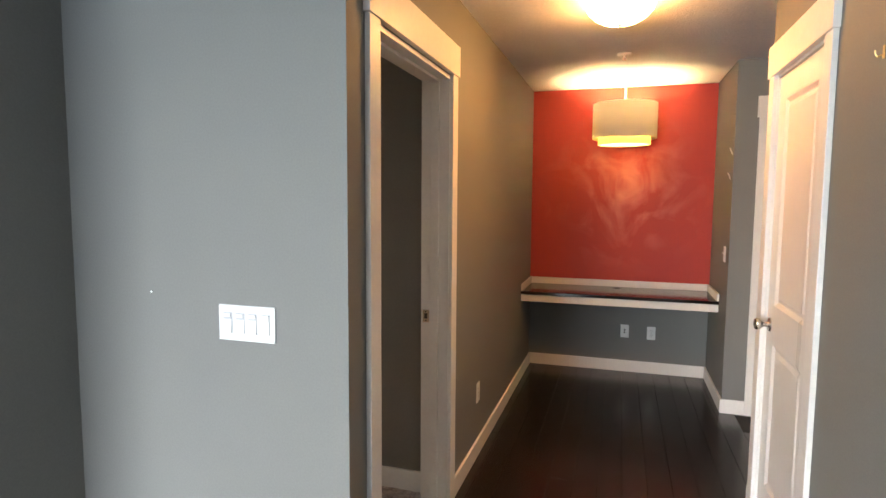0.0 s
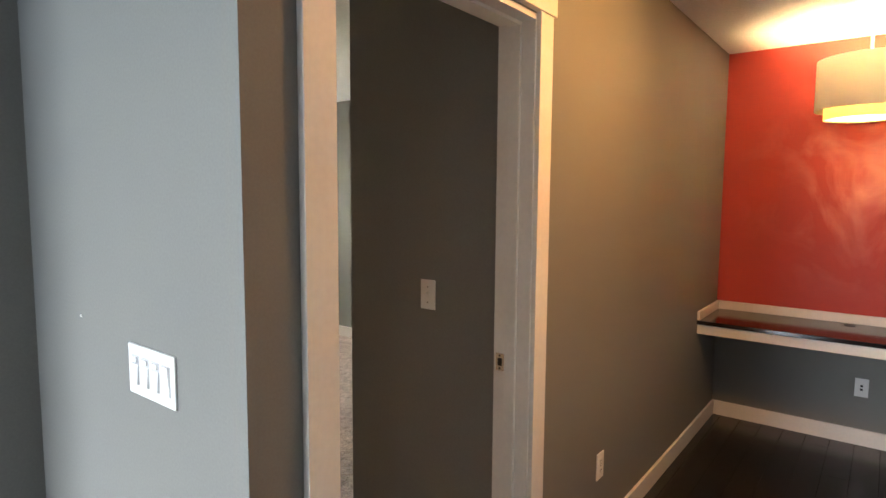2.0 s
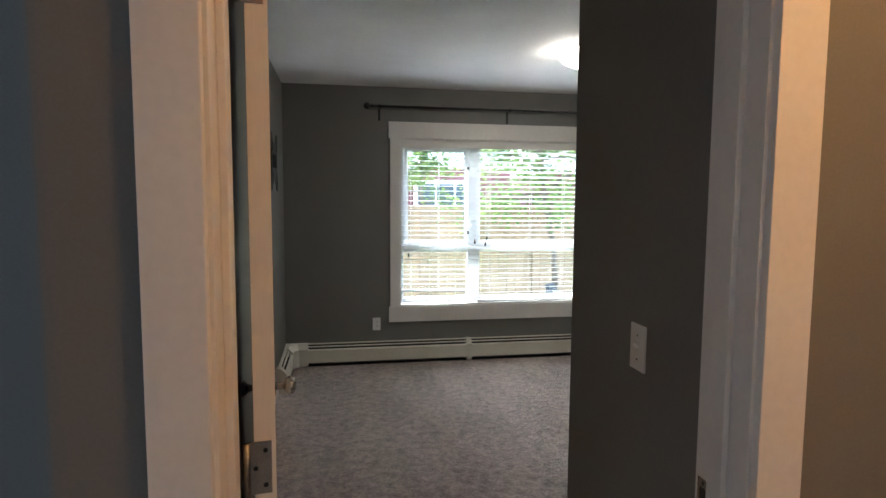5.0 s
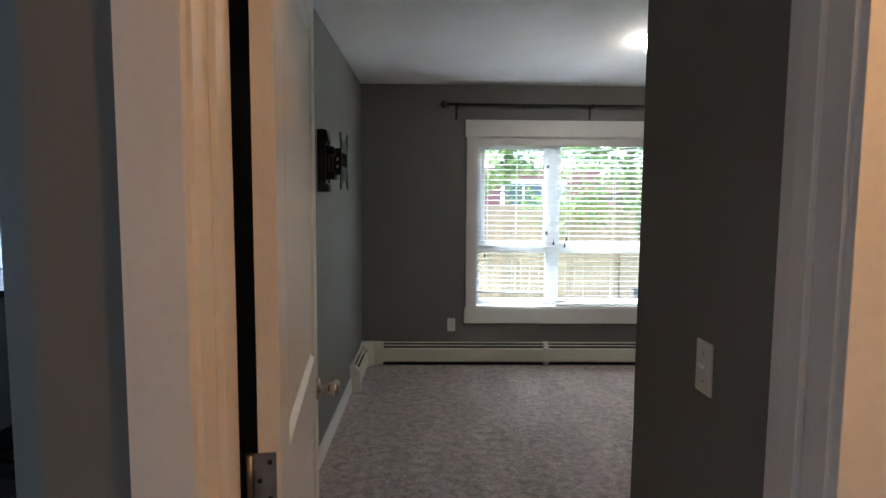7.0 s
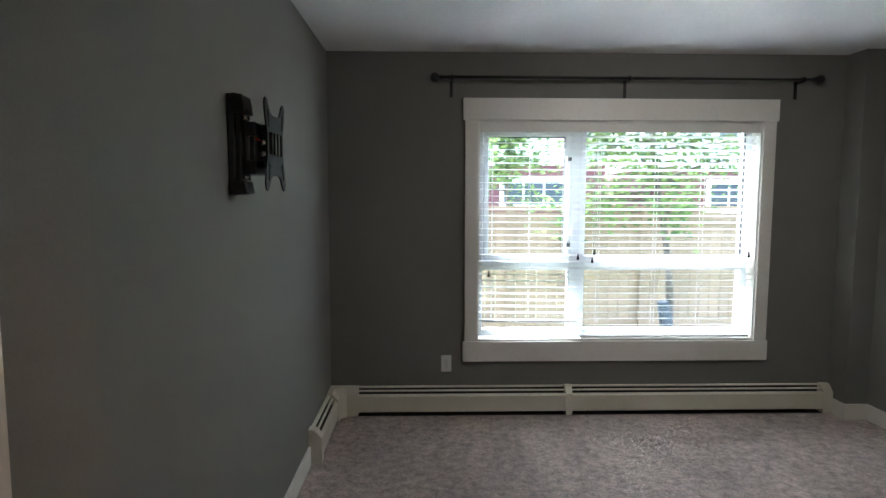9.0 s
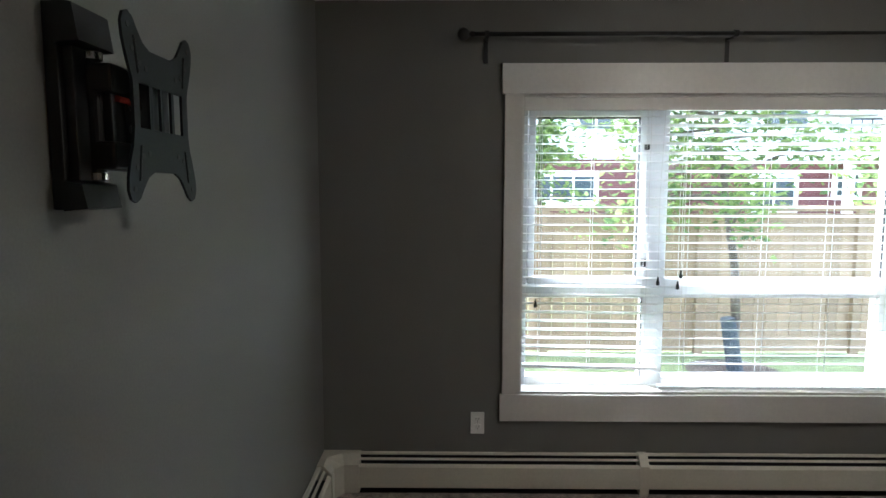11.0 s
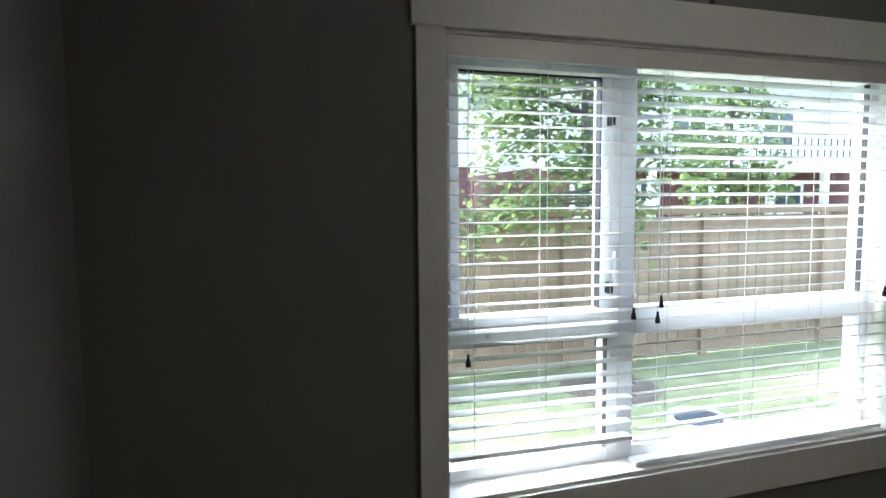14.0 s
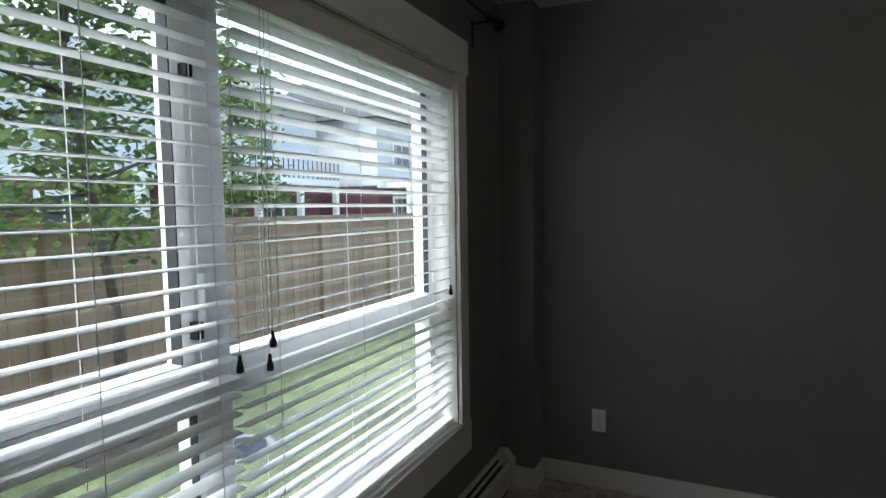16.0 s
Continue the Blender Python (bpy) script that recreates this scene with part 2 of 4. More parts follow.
CONC = mat("concrete", (0.35, 0.34, 0.32), 0.9, 0.12, 3, 60, 0.3)
# grey that stands for shade in the gaps round switch rockers
GAPM = mat("gap_shade_grey", (0.5, 0.5, 0.5), 0.6, bump=0)
RUBY = mat("red_vial", (0.35, 0.05, 0.03), 0.15, bump=0)

# helpers


def thing(name, at, label, category, group="", kind=""):
    ob = new(name)
    ob.location = at
    return tagged(ob, label, category, group, kind)


def origin_of(ob):
    while ob.parent:
        ob = ob.parent
    return ob.location.copy()


def mesh_of(name, bm, material, smooth=False):
    me = bpy.data.meshes.new(name)
    bm.to_mesh(me)
    bm.free()
    me.materials.append(material)
    if smooth:
        for p in me.polygons:
            p.use_smooth = True
    return me


def part(name, bm, material, parent, label="", smooth=False):
    """One mesh, drawn in world places, under a thing or a part."""
    bmesh.ops.translate(bm, verts=bm.verts, vec=-origin_of(parent))
    ob = new(name, mesh_of(name, bm, material, smooth))
    ob.parent = parent
    if label:
        ob["label"] = label
    return ob


def setting(name, bm, material, label, category):
    return tagged(new(name, mesh_of(name, bm, material)), label, category, kind="structure")


def bx(x0, x1, y0, y1, z0, z1, bevel=0.0, bm=None):
    """A box, added to bm, with its edges eased."""
    bm = bm or bmesh.new()
    r = bmesh.ops.create_cube(bm, size=1, matrix=Matrix.LocRotScale(((x0 + x1) / 2, (y0 + y1) / 2, (z0 + z1) / 2), None, (abs(x1 - x0), abs(y1 - y0), abs(z1 - z0))))
    if bevel:
        vs = r["verts"]
        es = list({e for v in vs for e in v.link_edges})
        bmesh.ops.bevel(bm, geom=es, offset=bevel, segments=2, affect="EDGES", profile=0.6)
    return bm


def cyl(a, b, r0, r1=None, n=20, bm=None):
    bm = bm or bmesh.new()
    a, b = Vector(a), Vector(b)
    m = Matrix.Translation((a + b) / 2) @ (b - a).to_track_quat("Z", "Y").to_matrix().to_4x4()
    bmesh.ops.create_cone(bm, cap_ends=True, segments=n, radius1=r0, radius2=r0 if r1 is None else r1, depth=(b - a).length, matrix=m)
    return bm


def lathe(profile, m, n=40, bm=None):
    """Turns (radius, height) pairs about the local z axis."""
    bm = bm or bmesh.new()
    rings = []
    for r, z in profile:
        if r < 1e-5:
            rings.append([bm.verts.new(m @ Vector((0, 0, z)))])
        else:
            rings.append([bm.verts.new(m @ Vector((r * math.cos(a), r * math.sin(a), z))) for a in (2 * math.pi * i / n for i in range(n))])
    for p, q in zip(rings, rings[1:]):
        for i in range(n):
            j = (i + 1) % n
            if len(p) == 1:
                bm.faces.new((p[0], q[i], q[j]))
            elif len(q) == 1:
                bm.faces.new((p[i], p[j], q[0]))
            else:
                bm.faces.new((p[i], p[j], q[j], q[i]))
    bmesh.ops.recalc_face_normals(bm, faces=bm.faces)
    return bm


def tube(points, r, n=8, bm=None):
    bm = bm or bmesh.new()
    for a, b in zip(points, points[1:]):
        cyl(a, b, r, r, n, bm)
    return bm


def prism(outline, axis, a0, a1, bm=None):
    """Sweeps a closed outline of (u, v) along an axis: x: (u, v) = (y, z); y: (x, z); z: (x, y)."""
    bm = bm or bmesh.new()
    put = {"x": lambda u, v, a: (a, u, v), "y": lambda u, v, a: (u, a, v), "z": lambda u, v, a: (u, v, a)}[axis]
    lo = [bm.verts.new(put(u, v, a0)) for u, v in outline]
    hi = [bm.verts.new(put(u, v, a1)) for u, v in outline]
    fs = [bm.faces.new(lo), bm.faces.new(hi[::-1])]
    for i in range(len(outline)):
        j = (i + 1) % len(outline)
        fs.append(bm.faces.new((lo[j], lo[i], hi[i], hi[j])))
    bmesh.ops.recalc_face_normals(bm, faces=fs)
    return bm

# ---- large structure ----
H = 2.44          # ceiling
YH = 0.90         # hall's north wall, hall face
YW = 5.20         # window wall, room face
XL, XR = -0.70, 2.925   # bedroom's side walls
GROUND = -0.45
FH = -0.025        # plank floor, below the carpet

b = bx(-0.600, -0.405, YH, 1.03, FH - 0.01, H)
bx(0.465, 3.22, YH, 1.03, FH - 0.01, H, bm=b)
bx(-0.405, 0.465, YH, 1.03, 2.052, H, bm=b)
setting("wall_hall_north", b, TAUPE, "taupe painted hall wall with bedroom doorway", "wall")
setting("wall_hall_return", bx(-0.600, -0.50, 1.03, 1.965, FH - 0.01, H), TAUPE, "taupe painted short return wall lit by daylight", "wall")
setting("wall_living_north", bx(-1.42, -0.50, 1.965, 2.13, FH - 0.01, H), TAUPE, "taupe painted wall at the living room's edge", "wall")
setting("wall_bedroom_west", bx(XL - 0.12, XL, 2.13, YW, FH - 0.01, H), TAUPE, "taupe painted bedroom side wall", "wall")
setting("wall_bedroom_stub", bx(0.51, 0.63, 1.03, 1.80, FH - 0.01, H), TAUPE, "taupe painted short wall beside bedroom door", "wall")
setting("wall_bedroom_south", bx(0.63, XR, 1.68, 1.80, FH - 0.01, H), TAUPE, "taupe painted bedroom wall", "wall")
setting("wall_bedroom_east", bx(XR, XR + 0.13, 1.68, YW, FH - 0.01, H), TAUPE, "taupe painted plain bedroom wall", "wall")
WX0, WX1, WZ0, WZ1 = 0.297, 2.217, 0.51, 2.0
b = bx(XL - 0.12, WX0, YW, YW + 0.18, GROUND - 0.2, H)
bx(WX1, XR + 0.13, YW, YW + 0.18, GROUND - 0.2, H, bm=b)
bx(WX0, WX1, YW, YW + 0.18, GROUND - 0.2, WZ0, bm=b)
bx(WX0, WX1, YW, YW + 0.18, WZ1, H, bm=b)
setting("wall_window", b, TAUPE, "taupe painted bedroom wall around the window", "wall")
setting("wall_column", bx(2.77, XR, 5.03, YW, FH - 0.01, H), TAUPE, "taupe painted corner boxing beside the heater", "wall")
b = bx(-6.1, 0.145, -0.65, -0.53, FH - 0.01, H)
bx(0.815, 0.93, -0.65, -0.53, FH - 0.01, H, bm=b)
bx(0.145, 0.815, -0.65, -0.53, 2.05, H, bm=b)
setting("wall_hall_south", b, TAUPE, "taupe painted hall wall with closet door", "wall")
b = bx(0.81, 0.93, -2.3, -0.65, FH - 0.01, H)
bx(0.0, 0.12, -1.3, -0.65, FH - 0.01, H, bm=b)
bx(0.12, 0.81, -1.3, -1.2, FH - 0.01, H, bm=b)
setting("wall_closet", b, TAUPE, "taupe painted closet walls", "wall")
b = bx(2.27, 2.39, -0.833, -0.605, FH - 0.01, H)
bx(2.27, 2.39, -2.3, -1.74, FH - 0.01, H, bm=b)
bx(2.27, 2.39, -1.74, -0.833, 2.05, H, bm=b)
bx(2.39, 3.1, -0.725, -0.605, FH - 0.01, H, bm=b)
setting("wall_niche_south", b, TAUPE, "taupe painted wall enclosing the desk niche", "wall")
setting("wall_niche_lower", bx(3.1, 3.22, -0.725, YH, FH - 0.01, 0.71), TAUPE, "taupe painted wall below the desk", "wall")
setting("wall_niche_red", bx(3.1, 3.22, -0.725, YH, 0.71, H), RED, "red painted feature wall with pale patches", "wall")
setting("wall_entry_south", bx(0.81, 2.39, -2.42, -2.3, FH - 0.01, H), TAUPE, "taupe painted wall of the entry", "wall")
b = bx(-6.2, -6.08, -0.65, 1.25, FH - 0.01, H)
bx(-6.2, -6.08, 1.25, 3.95, 2.32, H, bm=b)
bx(-6.2, -6.08, 3.95, 4.72, FH - 0.01, H, bm=b)
setting("wall_living_west", b, TAUPE, "taupe painted wall around the patio door", "wall")
setting("wall_kitchen_north", bx(-6.2, XL - 0.12, 4.6, 4.72, FH - 0.01, H), TAUPE, "taupe painted kitchen wall", "wall")
b = bx(-6.2, 3.22, -2.42, 5.38, H, H + 0.12)
setting("ceiling", b, CEIL, "white stippled ceiling", "ceiling")

# floors
floor = setting("floor", bx(-6.2, 3.22, -2.42, 0.965, -0.14, FH - 0.012), SUB, "dark stained plank floor", "floor")
setting("floor_kitchen", bx(-6.2, XL - 0.12, 0.965, 4.72, -0.14, FH - 0.002), PLANK, "dark stained kitchen floor", "floor")
setting("ground", bx(-400, 400, 5.38, 600, GROUND - 0.3, GROUND), GRASS, "green mown lawn reaching the far houses", "lawn")


def carpet():
    x0, x1, y0, y1, step = XL, XR, 0.965, YW, 0.022
    nx, ny = int((x1 - x0) / step), int((y1 - y0) / step)
    bm = bmesh.new()
    rows = []
    for j in range(ny + 1):
        row = []
        for i in range(nx + 1):
            x, y = x0 + (x1 - x0) * i / nx, y0 + (y1 - y0) * j / ny
            z = 0.003 * noise.noise((x * 60, y * 60, 0)) + 0.004 * noise.noise((x * 9, y * 9, 3)) + 0.002 * random.random()
            row.append(bm.verts.new((x, y, 0.004 + z)))
        rows.append(row)
    for p, q in zip(rows, rows[1:]):
        for i in range(nx):
            bm.faces.new((p[i], p[i + 1], q[i + 1], q[i]))
    return bm


setting("carpet", carpet(), CARPET, "taupe cut-pile bedroom carpet with vacuum marks", "carpet")
setting("floor_bedroom", bx(XL - 0.1, XR + 0.1, 0.967, YW, -0.12, -0.012), SUB, "concrete under the bedroom carpet", "floor")


# baseboards
def baseboard(name, x0, x1, y0, y1, h=0.10):
    z0 = 0.0 if h > 0.10 else FH
    setting(name, bx(x0, x1, y0, y1, z0, z0 + h, 0.003), TRIM, "white painted baseboard", "baseboard")


T = 0.014
baseboard("baseboard_hall_north", 0.537, 3.1, YH - T, YH)
baseboard("baseboard_niche_back", 3.1 - T, 3.1, -0.605 + T, YH - T)
baseboard("baseboard_niche_side", 2.27 - T, 3.1, -0.605, -0.605 + T)
baseboard("baseboard_niche_front", 2.27 - T, 2.27, -0.749, -0.605)
baseboard("baseboard_closet_side", 0.902, 0.93 + T, -0.53, -0.53 + T)
baseboard("baseboard_closet_end", 0.93, 0.93 + T, -2.3, -0.53)
baseboard("baseboard_hall_south", -6.0, 0.056, -0.53, -0.53 + T)
baseboard("baseboard_hall_strip", -0.600 - T, -0.487, YH - T, YH)
baseboard("baseboard_return", -0.600 - T, -0.600, YH, 1.965 - T)
baseboard("baseboard_living", -1.42, -0.600, 1.965 - T, 1.965)
baseboard("baseboard_stub", 0.51 - T, 0.51, 1.03, 1.80, 0.11)
baseboard("baseboard_bedroom_west", XL, XL + T, 2.13, 4.43, 0.11)
baseboard("baseboard_bedroom_east", XR - T, XR, 1.80, 5.03 - T, 0.11)
baseboard("baseboard_column_front", 2.77 - T, XR, 5.03 - T, 5.03, 0.11)
baseboard("baseboard_column_side", 2.77 - T, 2.77, 5.03, YW, 0.11)
baseboard("baseboard_kitchen", -0.84, -0.82, 2.13, 4.6)

# ---- doors ----


def knob_set(parent, x, y, z, side, along):
    """A round knob with rose and neck on a face; side is the way out of the face, along its axis."""
    d = Vector((side, 0, 0)) if along == "x" else Vector((0, side, 0))
    m = Matrix.Translation((x, y, z)) @ d.to_track_quat("Z", "Y").to_matrix().to_4x4()
    k = part("knob", lathe([(0.011, 0.008), (0.011, 0.030), (0.018, 0.036), (0.026, 0.046), (0.027, 0.056), (0.022, 0.064), (0.010, 0.068), (0, 0.069)], m, 28), STEEL, parent, "brushed nickel knob", True)
    part("rose", lathe([(0.0, 0.001), (0.032, 0.001), (0.032, 0.005), (0.026, 0.010), (0.011, 0.011)], m, 28), STEEL, k, "", True)


def panel_leaf(x0, x1, y0, y1, z0, z1, rows):
    """A moulded two-panel leaf lying in the xz plane; rows are the panels' heights."""
    bm = bmesh.new()
    st = 0.112
    bx(x0, x0 + st, y0, y1, z0, z1, bm=bm)
    bx(x1 - st, x1, y0, y1, z0, z1, bm=bm)
    levels = [z0] + [v for r in rows for v in r] + [z1]
    for lo, hi in zip(levels[0::2], levels[1::2]):
        bx(x0 + st, x1 - st, y0, y1, lo, hi, bm=bm)
    for lo, hi in rows:
        bx(x0 + st, x1 - st, y0 + 0.010, y1 - 0.010, lo, hi, bm=bm)
        for ya, yb in ((y0 + 0.0005, y0 + 0.0105), (y1 - 0.0005, y1 - 0.0105)):
            # sloped moulding round the recess
            outer = [(x0 + st, lo), (x1 - st, lo), (x1 - st, hi), (x0 + st, hi)]
            w = 0.016
            inner = [(x0 + st + w, lo + w), (x1 - st - w, lo + w), (x1 - st - w, hi - w), (x0 + st + w, hi - w)]
            vo = [bm.verts.new((x, ya, z)) for x, z in outer]
            vi = [bm.verts.new((x, yb + (ya - yb) * 0.05, z)) for x, z in inner]
            fs = [bm.faces.new((vo[i], vo[(i + 1) % 4], vi[(i + 1) % 4], vi[i])) for i in range(4)]
            bmesh.ops.recalc_face_normals(bm, faces=fs)
            # raised field
            g = 0.040
            yf = ya + (yb - ya) * 0.35
            field = [(x0 + st + g, lo + g), (x1 - st - g, lo + g), (x1 - st - g, hi - g), (x0 + st + g, hi - g)]
            g2 = 0.022
            foot = [(x0 + st + g2, lo + g2), (x1 - st - g2, lo + g2), (x1 - st - g2, hi - g2), (x0 + st + g2, hi - g2)]
            va = [bm.verts.new((x, yb + (ya - yb) * 0.02, z)) for x, z in foot]
            vf = [bm.verts.new((x, yf, z)) for x, z in field]
            fs = [bm.faces.new((va[i], va[(i + 1) % 4], vf[(i + 1) % 4], vf[i])) for i in range(4)] + [bm.faces.new(vf)]
            bmesh.ops.recalc_face_normals(bm, faces=fs)
    return bm


def hinge(parent, x, y, z, leaf_to=None):
    h = part("hinge", cyl((x, y, z - 0.045), (x, y, z + 0.045), 0.006, n=12), HINGE, parent, "nickel hinge", True)
    if leaf_to:
        part("hinge_leaf", bx(*leaf_to, z - 0.045, z + 0.045), HINGE, h)
        for dz in (-0.03, 0.0, 0.03):
            part("screw", cyl(((leaf_to[0] + leaf_to[1]) / 2 + 0.008 * (1 if dz else -1), leaf_to[2] - 0.0015, z + dz), ((leaf_to[0] + leaf_to[1]) / 2 + 0.008 * (1 if dz else -1), leaf_to[2] + 0.001, z + dz), 0.004, n=10), GREYM, h)


# bedroom door frame and casing
trim = thing("door_trim", (0.03, YH, 0), "white painted bedroom door jamb with flat casing", "door frame", kind="structure")
part("casing", bx(-0.475, -0.392, YH - 0.019, YH, FH, 2.058, 0.002), TRIM, trim)
part("casing", bx(0.452, 0.535, YH - 0.019, YH, FH, 2.058, 0.002), TRIM, trim)
part("header", bx(-0.488, 0.548, YH - 0.025, YH, 2.058, 2.198, 0.002), TRIM, trim)
part("jamb", bx(-0.405, -0.385, YH - 0.003, 1.033, FH, 2.052, 0.001), TRIM, trim)
part("jamb", bx(0.445, 0.465, YH - 0.003, 1.033, FH, 2.052, 0.001), TRIM, trim)
part("jamb", bx(-0.385, 0.445, YH - 0.003, 1.033, 2.034, 2.052, 0.001), TRIM, trim)
part("stop", bx(-0.385, -0.373, 0.945, 0.985, 0, 2.034, 0.002), TRIM, trim)
part("stop", bx(0.433, 0.445, 0.945, 0.985, 0, 2.034, 0.002), TRIM, trim)
part("stop", bx(-0.373, 0.433, 0.945, 0.985, 2.022, 2.034, 0.002), TRIM, trim)
sp = part("strike_plate", bx(0.4432, 0.4455, 0.992, 1.024, 0.895, 0.955, 0.0006), STEEL, trim, "nickel strike plate")
part("strike_hole", bx(0.4426, 0.4440, 1.000, 1.016, 0.912, 0.938), SLOT, sp)
for dz in (-0.022, 0.022):
    part("screw", cyl((0.4425, 1.008, 0.925 + dz), (0.4440, 1.008, 0.925 + dz), 0.0035, n=10), GREYM, sp)

# open bedroom door: built shut along +y, then swung a little further
door = thing("door_1", (-0.372, 1.040, 0.0), "white two-panel bedroom door standing open", "door", kind="structure")
leaf_bm = panel_leaf(0.0, 0.805, -0.035, 0.0, 0.012, 2.03, [(0.20, 0.85), (1.025, 1.925)])
bmesh.ops.rotate(leaf_bm, verts=leaf_bm.verts, cent=(0, 0, 0), matrix=Matrix.Rotation(radians(90), 3, "Z"))
bmesh.ops.translate(leaf_bm, verts=leaf_bm.verts, vec=(-0.372 + 0.012, 1.046, 0))
leaf = part("leaf", leaf_bm, DOORP, door)
knob_set(door, -0.372 + 0.047, 1.046 + 0.745, 0.92, 1, "x")
knob_set(door, -0.372 + 0.012, 1.046 + 0.745, 0.92, -1, "x")
part("latch_plate", bx(-0.372 + 0.018, -0.372 + 0.041, 1.8505, 1.8525, 0.89, 0.95), STEEL, door)
for z in (0.22, 1.02, 1.82):
    hinge(door, -0.372, 1.040, z, (-0.368, -0.332, 1.0435, 1.0458))
door.rotation_euler = (0, 0, radians(7.1))

# closet door in the hall
trim = thing("door_trim", (0.48, -0.53, 0), "white painted closet door casing", "door frame", kind="structure")
part("casing", bx(0.060, 0.143, -0.53, -0.511, FH, 2.048, 0.002), TRIM, trim)
part("casing", bx(0.817, 0.900, -0.53, -0.511, FH, 2.048, 0.002), TRIM, trim)
part("header", bx(0.048, 0.912, -0.53, -0.505, 2.048, 2.188, 0.002), TRIM, trim)
part("jamb", bx(0.145, 0.150, -0.64, -0.528, FH, 2.05), TRIM, trim)
part("jamb", bx(0.810, 0.815, -0.64, -0.528, FH, 2.05), TRIM, trim)
part("jamb", bx(0.150, 0.810, -0.64, -0.528, 2.036, 2.05), TRIM, trim)
door = thing("door_2", (0.153, -0.55, 0), "white two-panel closet door, closed", "door", kind="structure")
part("leaf", panel_leaf(0.154, 0.806, -0.572, -0.537, FH + 0.010, 2.032, [(0.20, 0.85), (1.025, 1.925)]), DOORP, door)
knob_set(door, 0.745, -0.537, 0.93, 1, "y")
for z in (0.25, 1.047, 1.836):
    hinge(door, 0.160, -0.532, z)

# door past the niche, mostly hidden
trim = thing("door_trim", (2.27, -1.31, 0), "white painted casing of a hall door", "door frame", kind="structure")
part("casing", bx(2.251, 2.27, -0.833, -0.750, FH, 2.048, 0.002), TRIM, trim)
part("casing", bx(2.251, 2.27, -1.825, -1.742, FH, 2.048, 0.002), TRIM, trim)
part("header", bx(2.245, 2.27, -1.838, -0.737, 2.048, 2.188, 0.002), TRIM, trim)
door = thing("door_3", (2.33, -1.31, 0), "white closed hall door beside the niche", "door", kind="structure")
part("leaf", bx(2.30, 2.335, -1.738, -0.835, FH + 0.010, 2.045, 0.002), DOORP, door)

# ---- desk niche ----
desk = thing("built_in_desk", (2.84, 0.147, 0.66), "glossy black built-in desk top with white edge and upstand", "desk")
part("desktop", bx(2.575, 3.099, -0.604, YH - 0.001, 0.700, 0.725, 0.003), DESKTOP, desk, "glossy black desk top")
part("apron", bx(2.588, 2.608, -0.604, YH - 0.001, 0.640, 0.700, 0.002), TRIM, desk)
part("upstand", bx(3.083, 3.099, -0.588, YH - 0.017, 0.7255, 0.782, 0.002), TRIM, desk)
part("upstand", bx(2.580, 3.099, YH - 0.017, YH - 0.001, 0.7255, 0.782, 0.002), TRIM, desk)
part("upstand", bx(2.580, 3.099, -0.604, -0.588, 0.7255, 0.782, 0.002), TRIM, desk)
part("cable_grommet", lathe([(0, 0.729), (0.026, 0.729), (0.030, 0.7275), (0.030, 0.7252)], Matrix.Translation((3.02, 0.14, 0)), 24), BLACK, desk)

# ---- plates: outlets and switches ----


def plate(name, at, turn, label, category, kind_of):
    """A wall plate lying in the local xz plane, facing local -y, turned about z."""
    o = thing(name, (0, 0, 0), label, category)
    w, h = (0.208, 0.116) if kind_of == "four" else (0.070, 0.115)
    p = part("cover", bx(-w / 2, w / 2, -0.006, 0, -h / 2, h / 2, 0.003), PLASTIC, o)
    if kind_of == "outlet":
        for dz in (-0.02, 0.02):
            f = part("socket", bx(-0.017, 0.017, -0.008, -0.0058, dz - 0.014, dz + 0.014, 0.001), PLASTIC, o)
            for dx in (-0.007, 0.007):
                part("slot", bx(dx - 0.0012, dx + 0.0012, -0.0085, -0.0075, dz - 0.002, dz + 0.008), SLOT, f)
            part("slot", cyl((0, -0.0085, dz - 0.008), (0, -0.0075, dz - 0.008), 0.0025, n=8), SLOT, f)
        part("screw", cyl((0, -0.0068, 0), (0, -0.0055, 0), 0.003, n=10), STEEL, o)
    elif kind_of == "jack":
        part("socket", bx(-0.011, 0.011, -0.0075, -0.0058, -0.024, 0.024, 0.001), PLASTIC, o)
        for dz in (-0.011, 0.011):
            part("jack", bx(-0.007, 0.007, -0.0085, -0.0072, dz - 0.006, dz + 0.006), SLOT, o)
    elif kind_of == "toggle":
        part("slot", bx(-0.005, 0.005, -0.0066, -0.0058, -0.012, 0.012), CORD, o)
        part("toggle", prism([(-0.005, -0.004), (-0.020, 0.008), (-0.018, 0.013), (-0.005, 0.006)], "x", -0.0038, 0.0038), PLASTIC, o)
        for dz in (-0.030, 0.030):
            part("screw", cyl((0, -0.0068, dz), (0, -0.0055, dz), 0.003, n=10), STEEL, o)
    elif kind_of == "four":
        for i in range(4):
            cx = -0.069 + 0.046 * i
            f = part("bezel", bx(cx - 0.0168, cx + 0.0168, -0.0068, -0.0055, -0.0338, 0.0338), GAPM, o)
            if i < 3:
                part("rocker", prism([(-0.0068, -0.032), (-0.0115, -0.032), (-0.0085, 0.012), (-0.0068, 0.012)], "x", cx - 0.015, cx + 0.015), PLASTIC, f)
                part("slider", bx(cx - 0.014, cx + 0.012, -0.0105, -0.0068, 0.018, 0.030, 0.001), PLASTIC, f)
            else:
                part("rocker", prism([(-0.0068, -0.032), (-0.0080, -0.032), (-0.0120, 0.032), (-0.0068, 0.032)], "x", cx - 0.015, cx + 0.015), PLASTIC, f)
    o.matrix_world = pose(*at, 0, 0, turn)
    return o


